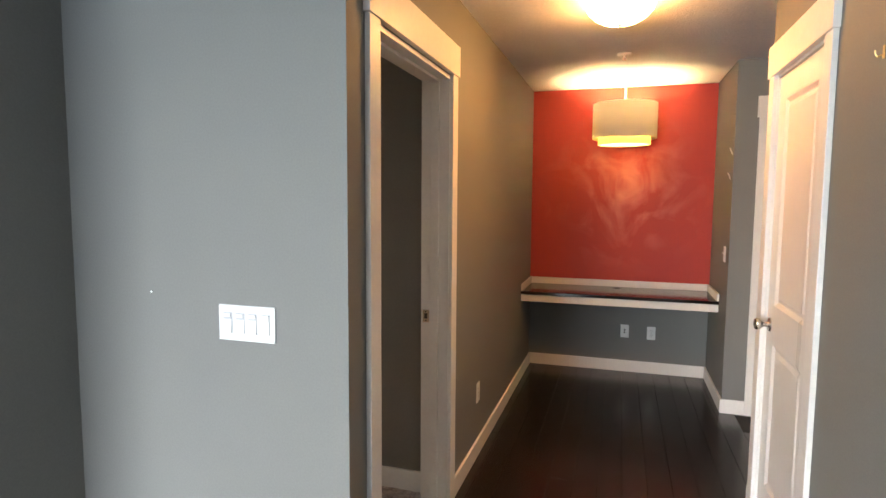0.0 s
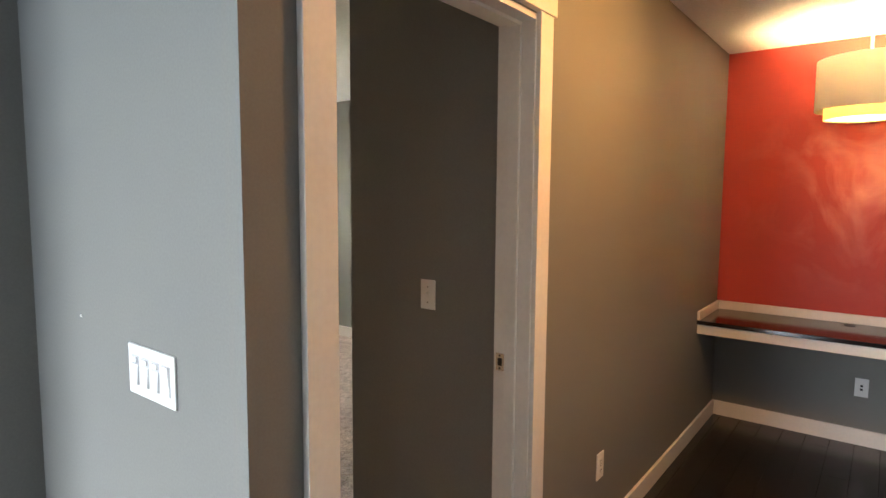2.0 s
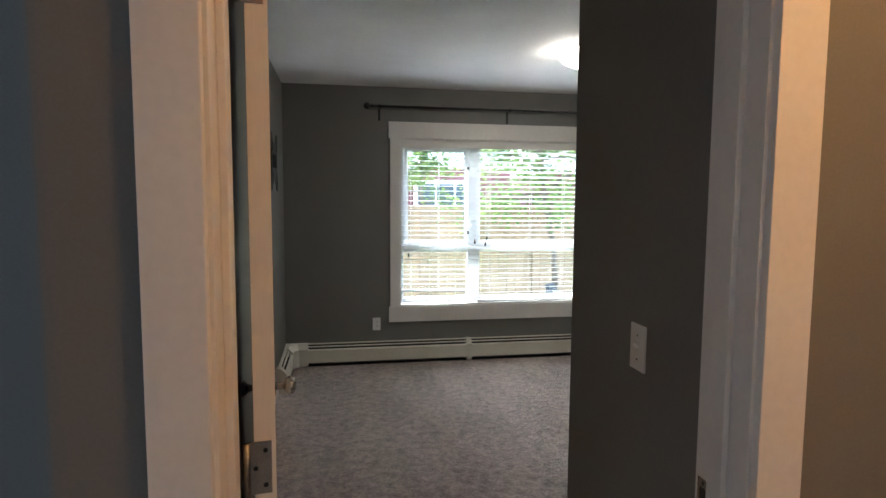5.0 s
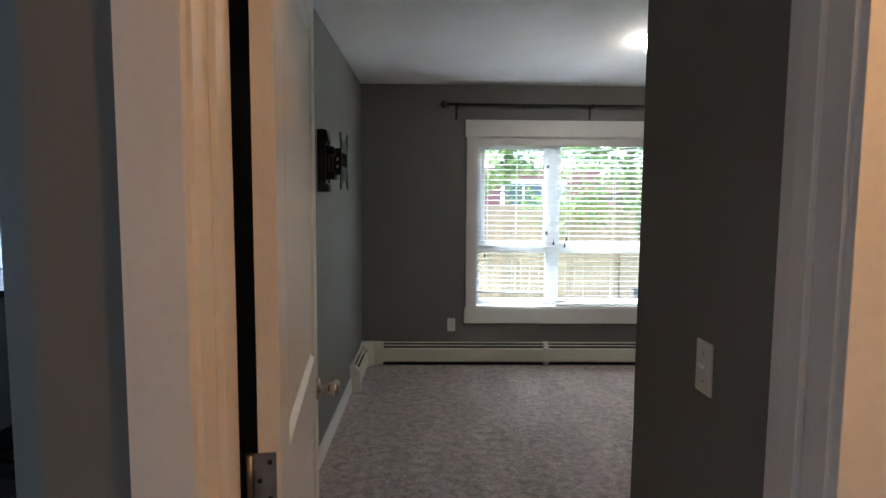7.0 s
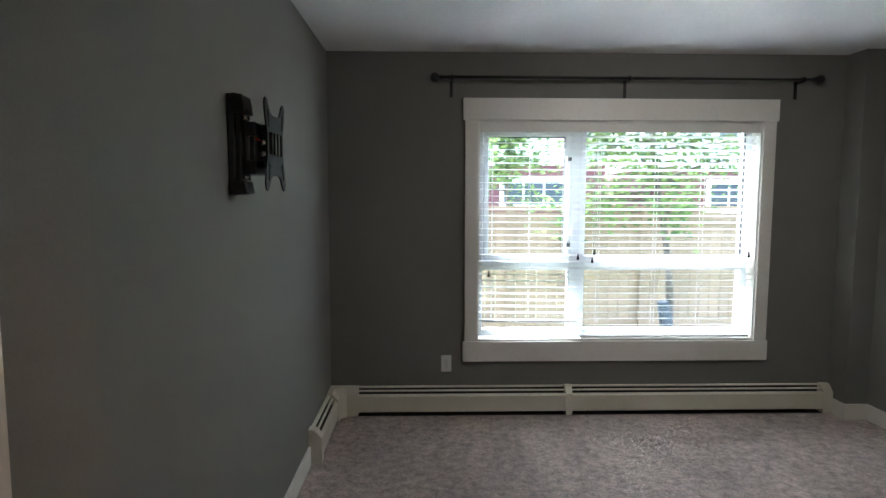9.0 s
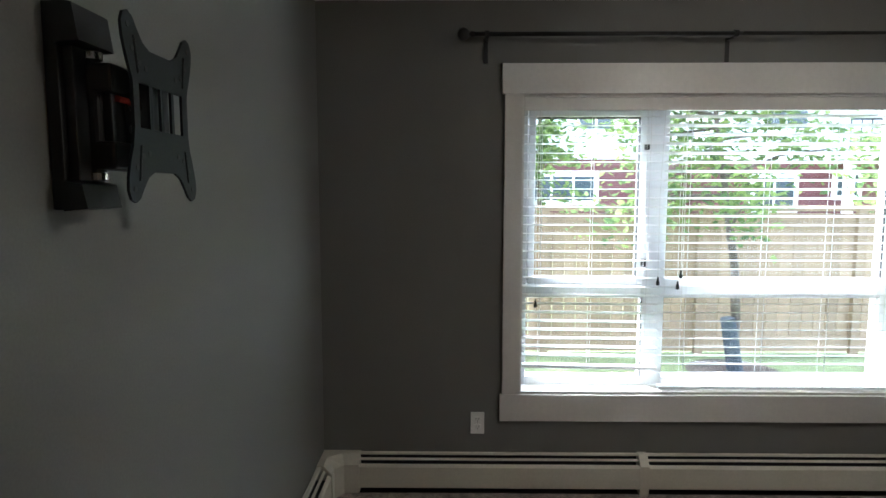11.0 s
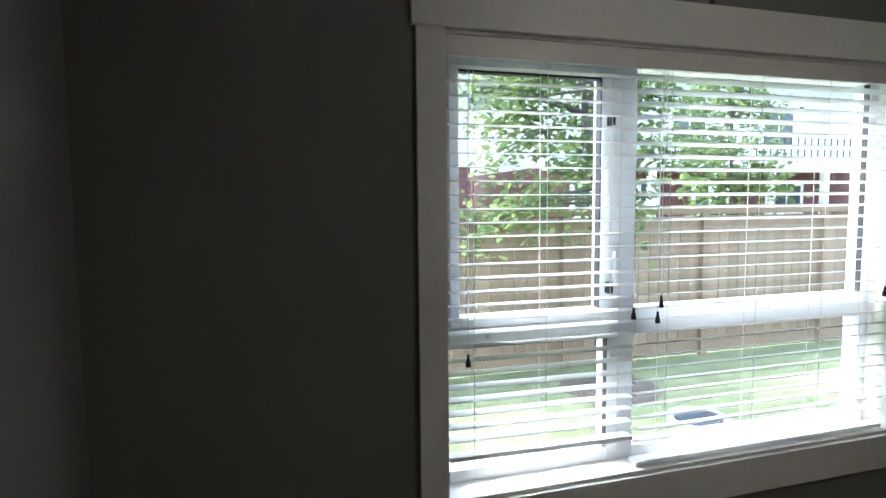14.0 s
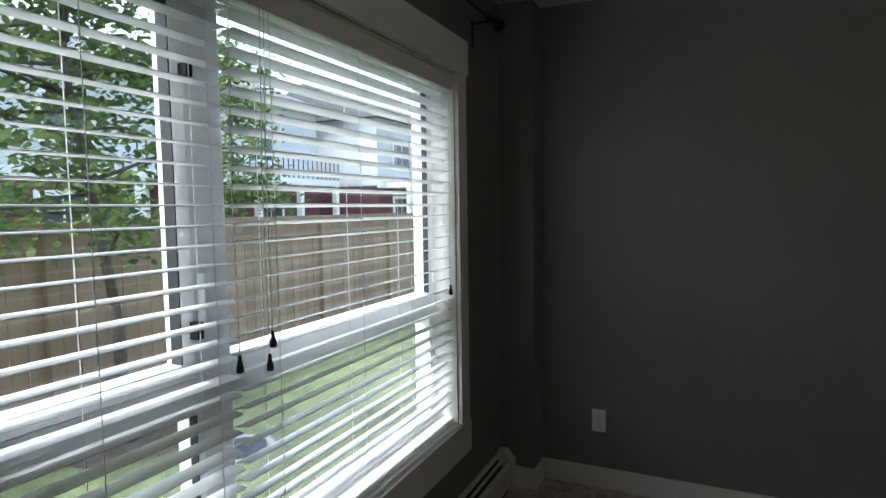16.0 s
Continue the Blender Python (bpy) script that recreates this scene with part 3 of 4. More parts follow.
plate("switch_plate", (-0.600, 1.254, 1.088), -90, "wide white four-gang switch plate with three dimmers", "light switch", "four")
plate("light_switch", (0.51, 1.374, 1.108), -90, "white single toggle switch on the short wall", "light switch", "toggle")
plate("light_switch", (2.43, -0.605, 1.10), 180, "white single toggle switch inside the niche", "light switch", "toggle")
plate("wall_outlet", (1.080, YH, 0.352), 0, "white duplex outlet low on the hall wall", "outlet", "outlet")
plate("data_outlet", (3.10, 0.060, 0.335), -90, "white data jack plate below the desk", "outlet", "jack")
plate("wall_outlet", (3.10, -0.160, 0.330), -90, "white duplex outlet below the desk", "outlet", "outlet")
plate("wall_outlet", (0.089, YW, 0.354), 0, "white duplex outlet beside the window", "outlet", "outlet")
plate("wall_outlet", (XR, 4.735, 0.352), -90, "white duplex outlet on the plain bedroom wall", "outlet", "outlet")

# small fixings
hk = thing("coat_hook", (-0.30, -0.53, 1.89), "small brass hook screwed to the hall wall", "hook")
part("hook_plate", bx(-0.305, -0.295, -0.53, -0.527, 1.87, 1.905, 0.001), BRASS, hk)
part("hook_arm", tube([(-0.30, -0.527, 1.88), (-0.30, -0.514, 1.875), (-0.30, -0.509, 1.882), (-0.30, -0.508, 1.892)], 0.0022), BRASS, hk)
nl = thing("wall_anchor", (-0.600, 1.63, 1.17), "tiny white wall anchor stuck in the wall", "anchor")
part("anchor_head", lathe([(0.0, 0.003), (0.003, 0.0025), (0.004, 0.0)], Matrix.Translation((-0.600, 1.63, 1.17)) @ Vector((-1, 0, 0)).to_track_quat("Z", "Y").to_matrix().to_4x4(), 12), PLASTIC, nl)
for x, z in ((2.36, 1.66), (2.33, 1.83)):
    nl = thing("wall_anchor", (x, -0.605, z), "bent pale nail stuck in the niche wall", "anchor")
    part("nail", tube([(x, -0.607, z - 0.03), (x, -0.600, z - 0.01), (x - 0.012, -0.585, z + 0.02)], 0.003), PLASTIC, nl)

# ---- ceiling lights ----


def dome_light(x, y, r, label, glass):
    o = thing("ceiling_light", (x, y, H), label, "ceiling light", "flush ceiling lights")
    m = Matrix.Translation((x, y, H))
    part("rim", lathe([(r * 0.93, 0), (r * 0.95, -0.008), (r * 0.93, -0.018), (r * 0.88, -0.018)], m, 48), TRIM, o, "white metal rim", True)
    part("dome", lathe([(r * 0.95, -0.016), (r * 0.98, -0.026), (r * 0.93, -0.048), (r * 0.76, -0.078), (r * 0.52, -0.100), (r * 0.25, -0.110), (0, -0.112)], m, 48), glass, o, "lit frosted glass dome", True)
    part("finial", lathe([(0.006, -0.110), (0.007, -0.118), (0.004, -0.124), (0, -0.125)], m, 12), BRASS, o, "", True)


dome_light(0.83, 0.16, 0.165, "lit frosted dome light on the hall ceiling", DOME)
dome_light(1.36, 3.70, 0.185, "lit frosted dome light on the bedroom ceiling", DOME_BED)

pd = thing("pendant_light", (2.79, 0.12, H), "lit two-tier beige drum pendant above the desk", "pendant light")
m = Matrix.Translation((2.79, 0.12, 0))
part("canopy", lathe([(0.06, H), (0.06, H - 0.012), (0.02, H - 0.022), (0.0, H - 0.022)], m, 28), CREAM, pd, "", True)
part("rod", cyl((2.79, 0.12, 2.06), (2.79, 0.12, H - 0.02), 0.008, n=14), CREAM, pd)
part("outer_shade", lathe([(0.250, 1.975), (0.250, 2.250), (0.248, 2.250), (0.248, 1.975), (0.250, 1.975)], m, 64), SHADE, pd, "beige fabric drum shade", True)
part("inner_shade", lathe([(0.205, 1.925), (0.205, 2.20), (0.203, 2.20), (0.203, 1.925), (0.205, 1.925)], m, 64), SHADE_IN, pd, "glowing cream inner shade", True)
part("diffuser", lathe([(0.0, 1.932), (0.202, 1.932), (0.202, 1.935), (0.0, 1.935)], m, 48), shade_cloth("white_diffuser", (0.85, 0.82, 0.72), 0.55), pd, "white lit diffuser")
for a in range(3):
    d = Vector((math.cos(a * 2.094), math.sin(a * 2.094), 0))
    part("spoke", cyl(Vector((2.79, 0.12, 2.235)), Vector((2.79, 0.12, 2.235)) + d * 0.249, 0.002, n=6), CREAM, pd)
for a in range(2):
    part("bulb", lathe([(0, 2.09), (0.022, 2.10), (0.03, 2.12), (0.024, 2.145), (0.013, 2.165), (0, 2.166)], Matrix.Translation((2.79 + (a - 0.5) * 0.16, 0.12, 0)), 20), glow("lit_bulb", (1.0, 0.70, 0.36), LIGHT_BULB * 8), pd, "lit bulb", True)

sk = thing("sprinkler_head", (1.91, 0.137, H), "white ceiling sprinkler head with round plate", "sprinkler")
m = Matrix.Translation((1.91, 0.137, H))
part("escutcheon", lathe([(0.045, 0), (0.043, -0.006), (0.018, -0.010), (0.0, -0.010)], m, 28), TRIM, sk, "", True)
part("nozzle", lathe([(0.010, -0.010), (0.009, -0.030), (0.006, -0.034), (0.0, -0.034)], m, 16), STEEL, sk, "", True)
part("deflector", lathe([(0.0, -0.040), (0.016, -0.040), (0.016, -0.038), (0.0, -0.034)], m, 16), STEEL, sk)

# ---- bedroom window ----
wt = thing("window_trim", (1.255, YW, 0.37), "white painted flat window casing with deep header", "window casing", kind="structure")
part("header", bx(0.198, 2.311, YW - 0.024, YW, 2.0, 2.143, 0.002), TRIM, wt)
part("casing", bx(0.212, 0.300, YW - 0.018, YW, 0.510, 2.0, 0.002), TRIM, wt)
part("casing", bx(2.214, 2.299, YW - 0.018, YW, 0.510, 2.0, 0.002), TRIM, wt)
part("apron", bx(0.200, 2.310, YW - 0.020, YW, 0.370, 0.508, 0.002), TRIM, wt)
part("window_sill", bx(WX0, WX1, YW - 0.004, 5.305, 0.508, 0.522, 0.002), TRIM, wt)
part("reveal", bx(WX0, WX0 + 0.012, YW, 5.305, 0.522, 2.0), TRIM, wt)
part("reveal", bx(WX1 - 0.012, WX1, YW, 5.305, 0.522, 2.0), TRIM, wt)
part("reveal", bx(WX0 + 0.012, WX1 - 0.012, YW, 5.305, 1.988, 2.0), TRIM, wt)

win = thing("window_1", (1.255, 5.34, 0.52), "white vinyl four-pane window with one opening sash", "window", kind="structure")
FY0, FY1 = 5.305, 5.375
for n_, q in (("window_frame", (WX0, WX0 + 0.045, 0.51, 2.0)), ("window_frame", (WX1 - 0.055, WX1, 0.51, 2.0)), ("mullion", (0.945, 1.055, 0.51, 2.0)),
              ("window_frame", (WX0 + 0.045, 0.945, 0.51, 0.565)), ("window_frame", (1.055, WX1 - 0.055, 0.51, 0.565)),
              ("window_frame", (WX0 + 0.045, 0.945, 1.945, 2.0)), ("window_frame", (1.055, WX1 - 0.055, 1.945, 2.0)),
              ("transom", (WX0 + 0.045, 0.945, 0.985, 1.055)), ("transom", (1.055, WX1 - 0.055, 0.985, 1.085))):
    part(n_, bx(q[0], q[1], FY0, FY1, q[2], q[3], 0.004), VINYL, win)
sash = part("sash", bx(0.346, 0.380, 5.295, 5.35, 1.058, 1.942, 0.004), VINYL, win, "white opening sash")
part("stile", bx(0.905, 0.942, 5.295, 5.35, 1.058, 1.942, 0.004), VINYL, sash)
part("rail", bx(0.380, 0.905, 5.295, 5.35, 1.058, 1.095, 0.004), VINYL, sash)
part("rail", bx(0.380, 0.905, 5.295, 5.35, 1.905, 1.942, 0.004), VINYL, sash)
part("gasket", bx(0.902, 0.905, 5.297, 5.33, 1.095, 1.905), SLOT, sash)
part("gasket", bx(0.380, 0.905, 5.297, 5.33, 1.898, 1.905), SLOT, sash)
part("gasket", bx(0.942, 0.945, 5.306, 5.33, 0.565, 0.985), SLOT, win)
part("gasket", bx(2.159, 2.162, 5.306, 5.33, 1.085, 1.945), SLOT, win)
for q in ((0.380, 0.905, 1.095, 1.905), (0.342, 0.945, 0.565, 0.985), (1.055, 2.162, 1.085, 1.945), (1.055, 2.162, 0.565, 0.985)):
    g = part("pane", bx(q[0], q[1], 5.338, 5.342, q[2], q[3]), GLASS, win)
    g.visible_shadow = False
cr = part("crank", bx(0.47, 0.60, 5.268, 5.305, 1.02, 1.045, 0.004), VINYL, win, "white folding crank handle")
part("crank_arm", bx(0.40, 0.50, 5.262, 5.272, 1.046, 1.056, 0.003), BLACK, cr)
lk = part("sash_lock", bx(0.925, 0.945, 5.270, 5.296, 1.15, 1.19, 0.003), BLACK, win, "black sash lock")
part("lock_lever", bx(0.955, 0.970, 5.275, 5.300, 1.17, 1.30, 0.004), VINYL, lk)
part("sash_lock", bx(0.925, 0.945, 5.270, 5.296, 1.74, 1.77, 0.003), BLACK, win)


def blind(x0, x1, top, bottom, tilt, sag, cords, tassels, label):
    yb = 5.240
    o = thing("window_blind", ((x0 + x1) / 2, yb, top), label, "blind", "window blinds")
    part("headrail", bx(x0 + 0.004, x1 - 0.004, yb - 0.025, yb + 0.028, top, top + 0.045), SLATM, o)
    n = int((top - bottom - 0.05) / 0.0445)
    bm = bmesh.new()
    w = 0.0245
    prof = [(-w, -0.0012), (-w * 0.5, 0.0004), (0, 0.001), (w * 0.5, 0.0004), (w, -0.0012), (w, 0.0004), (w * 0.5, 0.002), (0, 0.0026), (-w * 0.5, 0.002), (-w, 0.0004)]
    prism(prof, "x", x0 - (x0 + x1) / 2 + 0.004, x1 - (x0 + x1) / 2 - 0.004, bm)
    me = mesh_of("slat", bm, SLATM)
    for i in range(n):
        s = new("slat", me)
        s.parent = o
        s.location = (random.uniform(-0.002, 0.002), random.uniform(-0.001, 0.001), -0.035 - i * 0.0445)
        k = i / n
        s.rotation_euler = (radians(tilt + random.uniform(-1.2, 1.2)), radians(sag * k * k + random.uniform(-0.06, 0.06)), 0)
    low = bx(x0 + 0.004, x1 - 0.004, yb - 0.024, yb + 0.024, bottom, bottom + 0.016, 0.003)
    for v in low.verts:
        v.co.z -= math.tan(radians(sag)) * (v.co.x - (x0 + x1) / 2)
    part("bottom_rail", low, SLATM, o)
    for cx in cords:
        for dy in (-0.027, 0.027):
            part("ladder_cord", cyl((cx, yb + dy, bottom + 0.01), (cx, yb + dy, top), 0.0011, n=6), CORD, o)
    for tx, tz in tassels:
        c = part("pull_cord", tube([(tx + 0.01, yb - 0.032, top), (tx - 0.004, yb - 0.034, (top + tz) / 2), (tx, yb - 0.034, tz + 0.02)], 0.0012, 6), CORD, o)
        part("tassel", lathe([(0.0, 0.024), (0.004, 0.022), (0.005, 0.008), (0.0085, -0.004), (0.009, -0.018), (0, -0.020)], Matrix.Translation((tx, yb - 0.034, tz)), 14), GREYM, c, "dark wooden tassel", True)
    return o


blind(0.312, 1.004, 1.935, 0.632, 1.5, 0.9, (0.40, 0.655, 0.93), ((0.377, 0.972), (0.985, 1.085)), "white slatted blind ending short of the sill")
blind(1.010, 2.202, 1.935, 0.528, -11, 0.0, (1.13, 1.52, 1.84, 2.12), ((1.084, 1.065), (1.098, 1.12), (2.165, 1.10)), "white slatted blind lowered to the sill")
vl = thing("blind_valance", (1.255, 5.215, 1.93), "white painted valance board over the blinds", "valance")
part("board", bx(0.311, 2.203, 5.204, 5.214, 1.925, 1.986, 0.002), TRIM, vl)

# curtain rod
rod = thing("curtain_rod", (1.27, YW - 0.085, 2.262), "black metal curtain rod with ball finials above window", "curtain rod")
part("rod", cyl((0.05, YW - 0.085, 2.262), (1.30, YW - 0.085, 2.262), 0.0105, n=16), BLACK, rod, "", True)
part("rod", cyl((1.25, YW - 0.085, 2.262), (2.49, YW - 0.085, 2.262), 0.0085, n=16), BLACK, rod, "", True)
for x, s in ((0.05, -1), (2.49, 1)):
    m = Matrix.Translation((x, YW - 0.085, 2.262)) @ Vector((s, 0, 0)).to_track_quat("Z", "Y").to_matrix().to_4x4()
    part("finial", lathe([(0.013, -0.01), (0.013, 0.006), (0.008, 0.010), (0.016, 0.016), (0.027, 0.028), (0.030, 0.042), (0.026, 0.056), (0.014, 0.067), (0, 0.070)], m, 24), BLACK, rod, "", True)
for x in (0.118, 1.27, 2.42):
    br = part("bracket", bx(x - 0.010, x + 0.010, YW - 0.006, YW, 2.147, 2.262, 0.001), BLACK, rod)
    part("arm", bx(x - 0.008, x + 0.008, YW - 0.085, YW - 0.006, 2.246, 2.252, 0.001), BLACK, br)
    part("cradle", lathe([(0.012, -0.009), (0.016, -0.009), (0.016, 0.009), (0.012, 0.009), (0.012, -0.009)], Matrix.Translation((x, YW - 0.085, 2.262)) @ pose(0, 0, 0, 0, 90, 0), 20), BLACK, br)

# ---- baseboard heater ----
ht = thing("baseboard_heater", (1.0, YW, 0), "cream enamel baseboard heater along the window wall", "heater")
D = 0.072


def heater_run(a0, a1, axis, wall, sign):
    """Cover of the heater: back, top with slots and bowed front, swept along the wall."""
    f = lambda d, z: (wall + sign * d, z)
    # near-black back, so that the slots look shaded
    part("shaded_back_plate", prism([f(0.0, 0.0176), f(0.004, 0.0176), f(0.004, 0.1918), f(0.0, 0.1918)], axis, a0, a1), SLOT, ht)
    part("top_cover", prism([f(0.004, 0.2006), f(0.020, 0.2006), f(0.027, 0.1945), f(0.025, 0.1918), f(0.019, 0.1971), f(0.004, 0.1971)], axis, a0, a1), HEATER, ht)
    part("louver", prism([f(0.034, 0.1813), f(0.045, 0.1734), f(0.043, 0.1707), f(0.032, 0.1786)], axis, a0, a1), HEATER, ht)
    part("front_panel", prism([f(0.054, 0.1584), f(0.064, 0.1531), f(D, 0.1461), f(D, 0.0396), f(D - 0.003, 0.0396), f(D - 0.003, 0.1443), f(0.062, 0.1505), f(0.053, 0.1549)], axis, a0, a1), HEATER, ht)
    # solid block, its dark colour standing for shade inside the cover
    part("fin_core", prism([f(0.006, 0.0440), f(0.050, 0.0440), f(0.050, 0.1320), f(0.006, 0.1320)], axis, a0, a1), SLOT, ht, "heating fins coloured dark for the shade inside")
    # dark strip drawn as the shade under the cover
    part("base_shadow_gap", prism([f(0.004, 0.0070), f(0.060, 0.0070), f(0.060, 0.0106), f(0.004, 0.0106)], axis, a0, a1), SLOT, ht)


def heater_cap(a0, a1, axis, wall, sign, name):
    f = lambda d, z: (wall + sign * d, z)
    part(name, prism([f(0.0, 0.0088), f(D + 0.004, 0.0088), f(D + 0.004, 0.1584), f(0.066, 0.1690), f(0.044, 0.1936), f(0.030, 0.2042), f(0.0, 0.2042)], axis, a0, a1), HEATER, ht)


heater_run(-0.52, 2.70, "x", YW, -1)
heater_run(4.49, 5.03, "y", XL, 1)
heater_cap(0.905, 0.950, "x", YW, -1, "joint_cover")
heater_cap(2.69, 2.755, "x", YW, -1, "end_cap")
heater_cap(4.43, 4.49, "y", XL, 1, "end_cap")
cc = bmesh.new()
P = [(XL, YW), (-0.51, YW), (-0.51, YW - D - 0.004), (-0.585, YW - D - 0.004), (XL + D + 0.004, 5.075), (XL + D + 0.004, 5.02), (XL, 5.02)]
prism(P, "z", 0.010, 0.160, cc)
P2 = [(XL, YW), (-0.51, YW), (-0.51, YW - 0.034), (-0.60, YW - 0.034), (XL + 0.034, 5.11), (XL + 0.034, 5.02), (XL, 5.02)]
lo, hi = [cc.verts.new((x, y, 0.160)) for x, y in P], [cc.verts.new((x, y, 0.204)) for x, y in P2]
for i in range(len(P)):
    cc.faces.new((lo[i], lo[(i + 1) % len(P)], hi[(i + 1) % len(P)], hi[i]))
cc.faces.new(hi)
bmesh.ops.recalc_face_normals(cc, faces=cc.faces)
part("corner_cover", cc, HEATER, ht)

# ---- television wall mount ----
tv = thing("tv_wall_mount", (XL, 3.30, 1.66), "black articulated television wall mount without a television", "tv mount")
part("wall_plate", bx(XL, XL + 0.022, 3.278, 3.368, 1.500, 1.832, 0.003), BLACK, tv)
for z0, z1 in ((1.766, 1.834), (1.498, 1.548)):
    part("cover_cap", prism([(XL + 0.02, z0), (XL + 0.060, z0 + 0.004), (XL + 0.052, z1 - 0.006), (XL + 0.02, z1)], "y", 3.274, 3.372), BLACK, tv)
part("pivot", cyl((XL + 0.042, 3.338, 1.548), (XL + 0.042, 3.338, 1.766), 0.013, n=16), BLACK, tv)
for z in (1.556, 1.758):
    part("washer", cyl((XL + 0.042, 3.338, z - 0.006), (XL + 0.042, 3.338, z + 0.006), 0.016, n=16), STEEL, tv, "bright steel washer")
part("spine", bx(XL + 0.022, XL + 0.038, 3.292, 3.360, 1.548, 1.766, 0.002), BLACK, tv)
for z in (1.592, 1.722):
    part("arm", bx(XL + 0.026, XL + 0.080, 3.325, 3.450, z - 0.024, z + 0.024, 0.005), BLACK, tv)
part("arm_cover", bx(XL + 0.028, XL + 0.070, 3.340, 3.400, 1.616, 1.698, 0.003), BLACK, tv)
hd = part("tilt_head", bx(XL + 0.060, XL + 0.116, 3.380, 3.450, 1.612, 1.742, 0.005), BLACK, tv)
for z in (1.640, 1.680):
    part("tilt_bolt", lathe([(0, 0.010), (0.010, 0.008), (0.011, 0.0)], Matrix.Translation((XL + 0.090, 3.380, z)) @ pose(0, 0, 0, 90, 0, 0), 14), STEEL, hd)
part("tilt_lock", bx(XL + 0.080, XL + 0.112, 3.395, 3.440, 1.596, 1.613, 0.003), BLACK, hd)
part("level_vial", lathe([(0, -0.015), (0.006, -0.015), (0.006, 0.015), (0, 0.015)], Matrix.Translation((XL + 0.074, 3.365, 1.690)) @ pose(0, 0, 0, 90, 0, 0), 14), RUBY, tv, "red bubble level vial")

# pierced plate with four rounded ears; (u, v) from its middle, swivelled a little
PC, PX, SW = Vector((3.402, 1.668)), XL + 0.122, radians(2)
EAR = [(0.036, 0.104), (0.056, 0.114), (0.071, 0.132), (0.084, 0.150), (0.097, 0.157), (0.109, 0.152), (0.116, 0.136), (0.114, 0.114), (0.106, 0.086), (0.096, 0.060)]


def on_plate(bm):
    bmesh.ops.rotate(bm, verts=bm.verts, cent=(PX, PC.x, PC.y), matrix=Matrix.Rotation(-SW, 3, "Z"))
    return bm


def plate_piece(outline):
    return on_plate(prism([(PC.x + u, PC.y + v) for u, v in outline], "x", PX, PX + 0.005))


right = EAR + [(0.091, 0.045)]
vp = part("mounting_plate", plate_piece([(-u, v) for u, v in right[::-1]] + right), GREYM, tv, "dark grey pierced mounting plate")
low = [(u, -v) for u, v in EAR] + [(0.091, -0.030)]
part("lower_plate", plate_piece([(-u, v) for u, v in low[::-1]] + low), GREYM, vp)
for u0, u1 in ((-0.091, -0.074), (-0.043, -0.034), (-0.006, 0.003), (0.031, 0.040), (0.071, 0.091)):
    part("bar", plate_piece([(u0, -0.030), (u1, -0.030), (u1, 0.045), (u0, 0.045)]), GREYM, vp)
for su in (-1, 1):
    for sv in (-1, 1):
        for u, v in ((0.099, 0.134), (0.089, 0.098), (0.069, 0.078), (0.050, 0.072)):
            y, z = PC.x + su * u, PC.y + sv * v
            part("screw_hole", on_plate(cyl((PX - 0.001, y, z), (PX + 0.0058, y, z), 0.005, n=12)), SLOT, vp)
        part("rib", on_plate(cyl((PX + 0.005, PC.x + su * 0.084, PC.y + sv * 0.120), (PX + 0.005, PC.x + su * 0.075, PC.y + sv * 0.060), 0.0025, n=8)), GREYM, vp)

# ---- kitchen, seen past the wall's end ----
for i in range(4):
    x1 = -1.70 - i * 0.60
    c = thing("upper_cabinet", (x1 - 0.3, 4.6, 1.38), "white flat upper kitchen cabinet on the kitchen wall", "cabinet", "upper kitchen cabinets")
    part("body", bx(x1 - 0.599, x1 - 0.001, 4.27, 4.599, 1.38, 2.28, 0.002), CAB, c)
    part("cabinet_door", bx(x1 - 0.595, x1 - 0.005, 4.250, 4.269, 1.382, 2.278, 0.002), CAB, c)
bs = setting("backsplash", bx(-4.1, -1.70, 4.585, 4.599, 0.92, 1.38), TILE, "white tiled kitchen backsplash", "backsplash")
pn = thing("kitchen_peninsula", (-2.9, 3.5, 0), "grey-green panelled kitchen peninsula", "counter")
part("body", bx(-3.2, -2.60, 2.75, 4.58, 0.10, 0.885, 0.002), DARKCAB, pn)
part("plinth", bx(-3.15, -2.65, 2.80, 4.58, FH, 0.10), BLACK, pn)
ct = thing("kitchen_countertop", (-2.9, 3.5, 0.885), "dark polished kitchen countertop on the peninsula", "countertop")
part("slab", bx(-3.25, -2.56, 2.70, 4.584, 0.885, 0.922, 0.004), DESKTOP, ct)
tk = thing("track_light", (-2.35, 3.2, H), "white ceiling spot light in the kitchen", "ceiling light")
part("track", bx(-2.9, -2.1, 3.18, 3.22, H - 0.025, H), TRIM, tk)
for x in (-2.75, -2.3):
    part("spot", lathe([(0.012, 0.0), (0.030, -0.02), (0.040, -0.10), (0.036, -0.10), (0.0, -0.06)], Matrix.Translation((x, 3.2, H - 0.03)) @ pose(0, 0, 0, 20, 15, 0), 20), STEEL, tk)

# ---- outdoors ----
fence = thing("fence", (8, 9.4, GROUND), "tan vertical-board wooden yard fence with top rail", "fence")
FB0, FB1 = -5.0, 26.0


def box_mesh(name, sx, sy, sz, material):
    return mesh_of(name, bx(-sx / 2, sx / 2, -sy / 2, sy / 2, 0, sz), material)


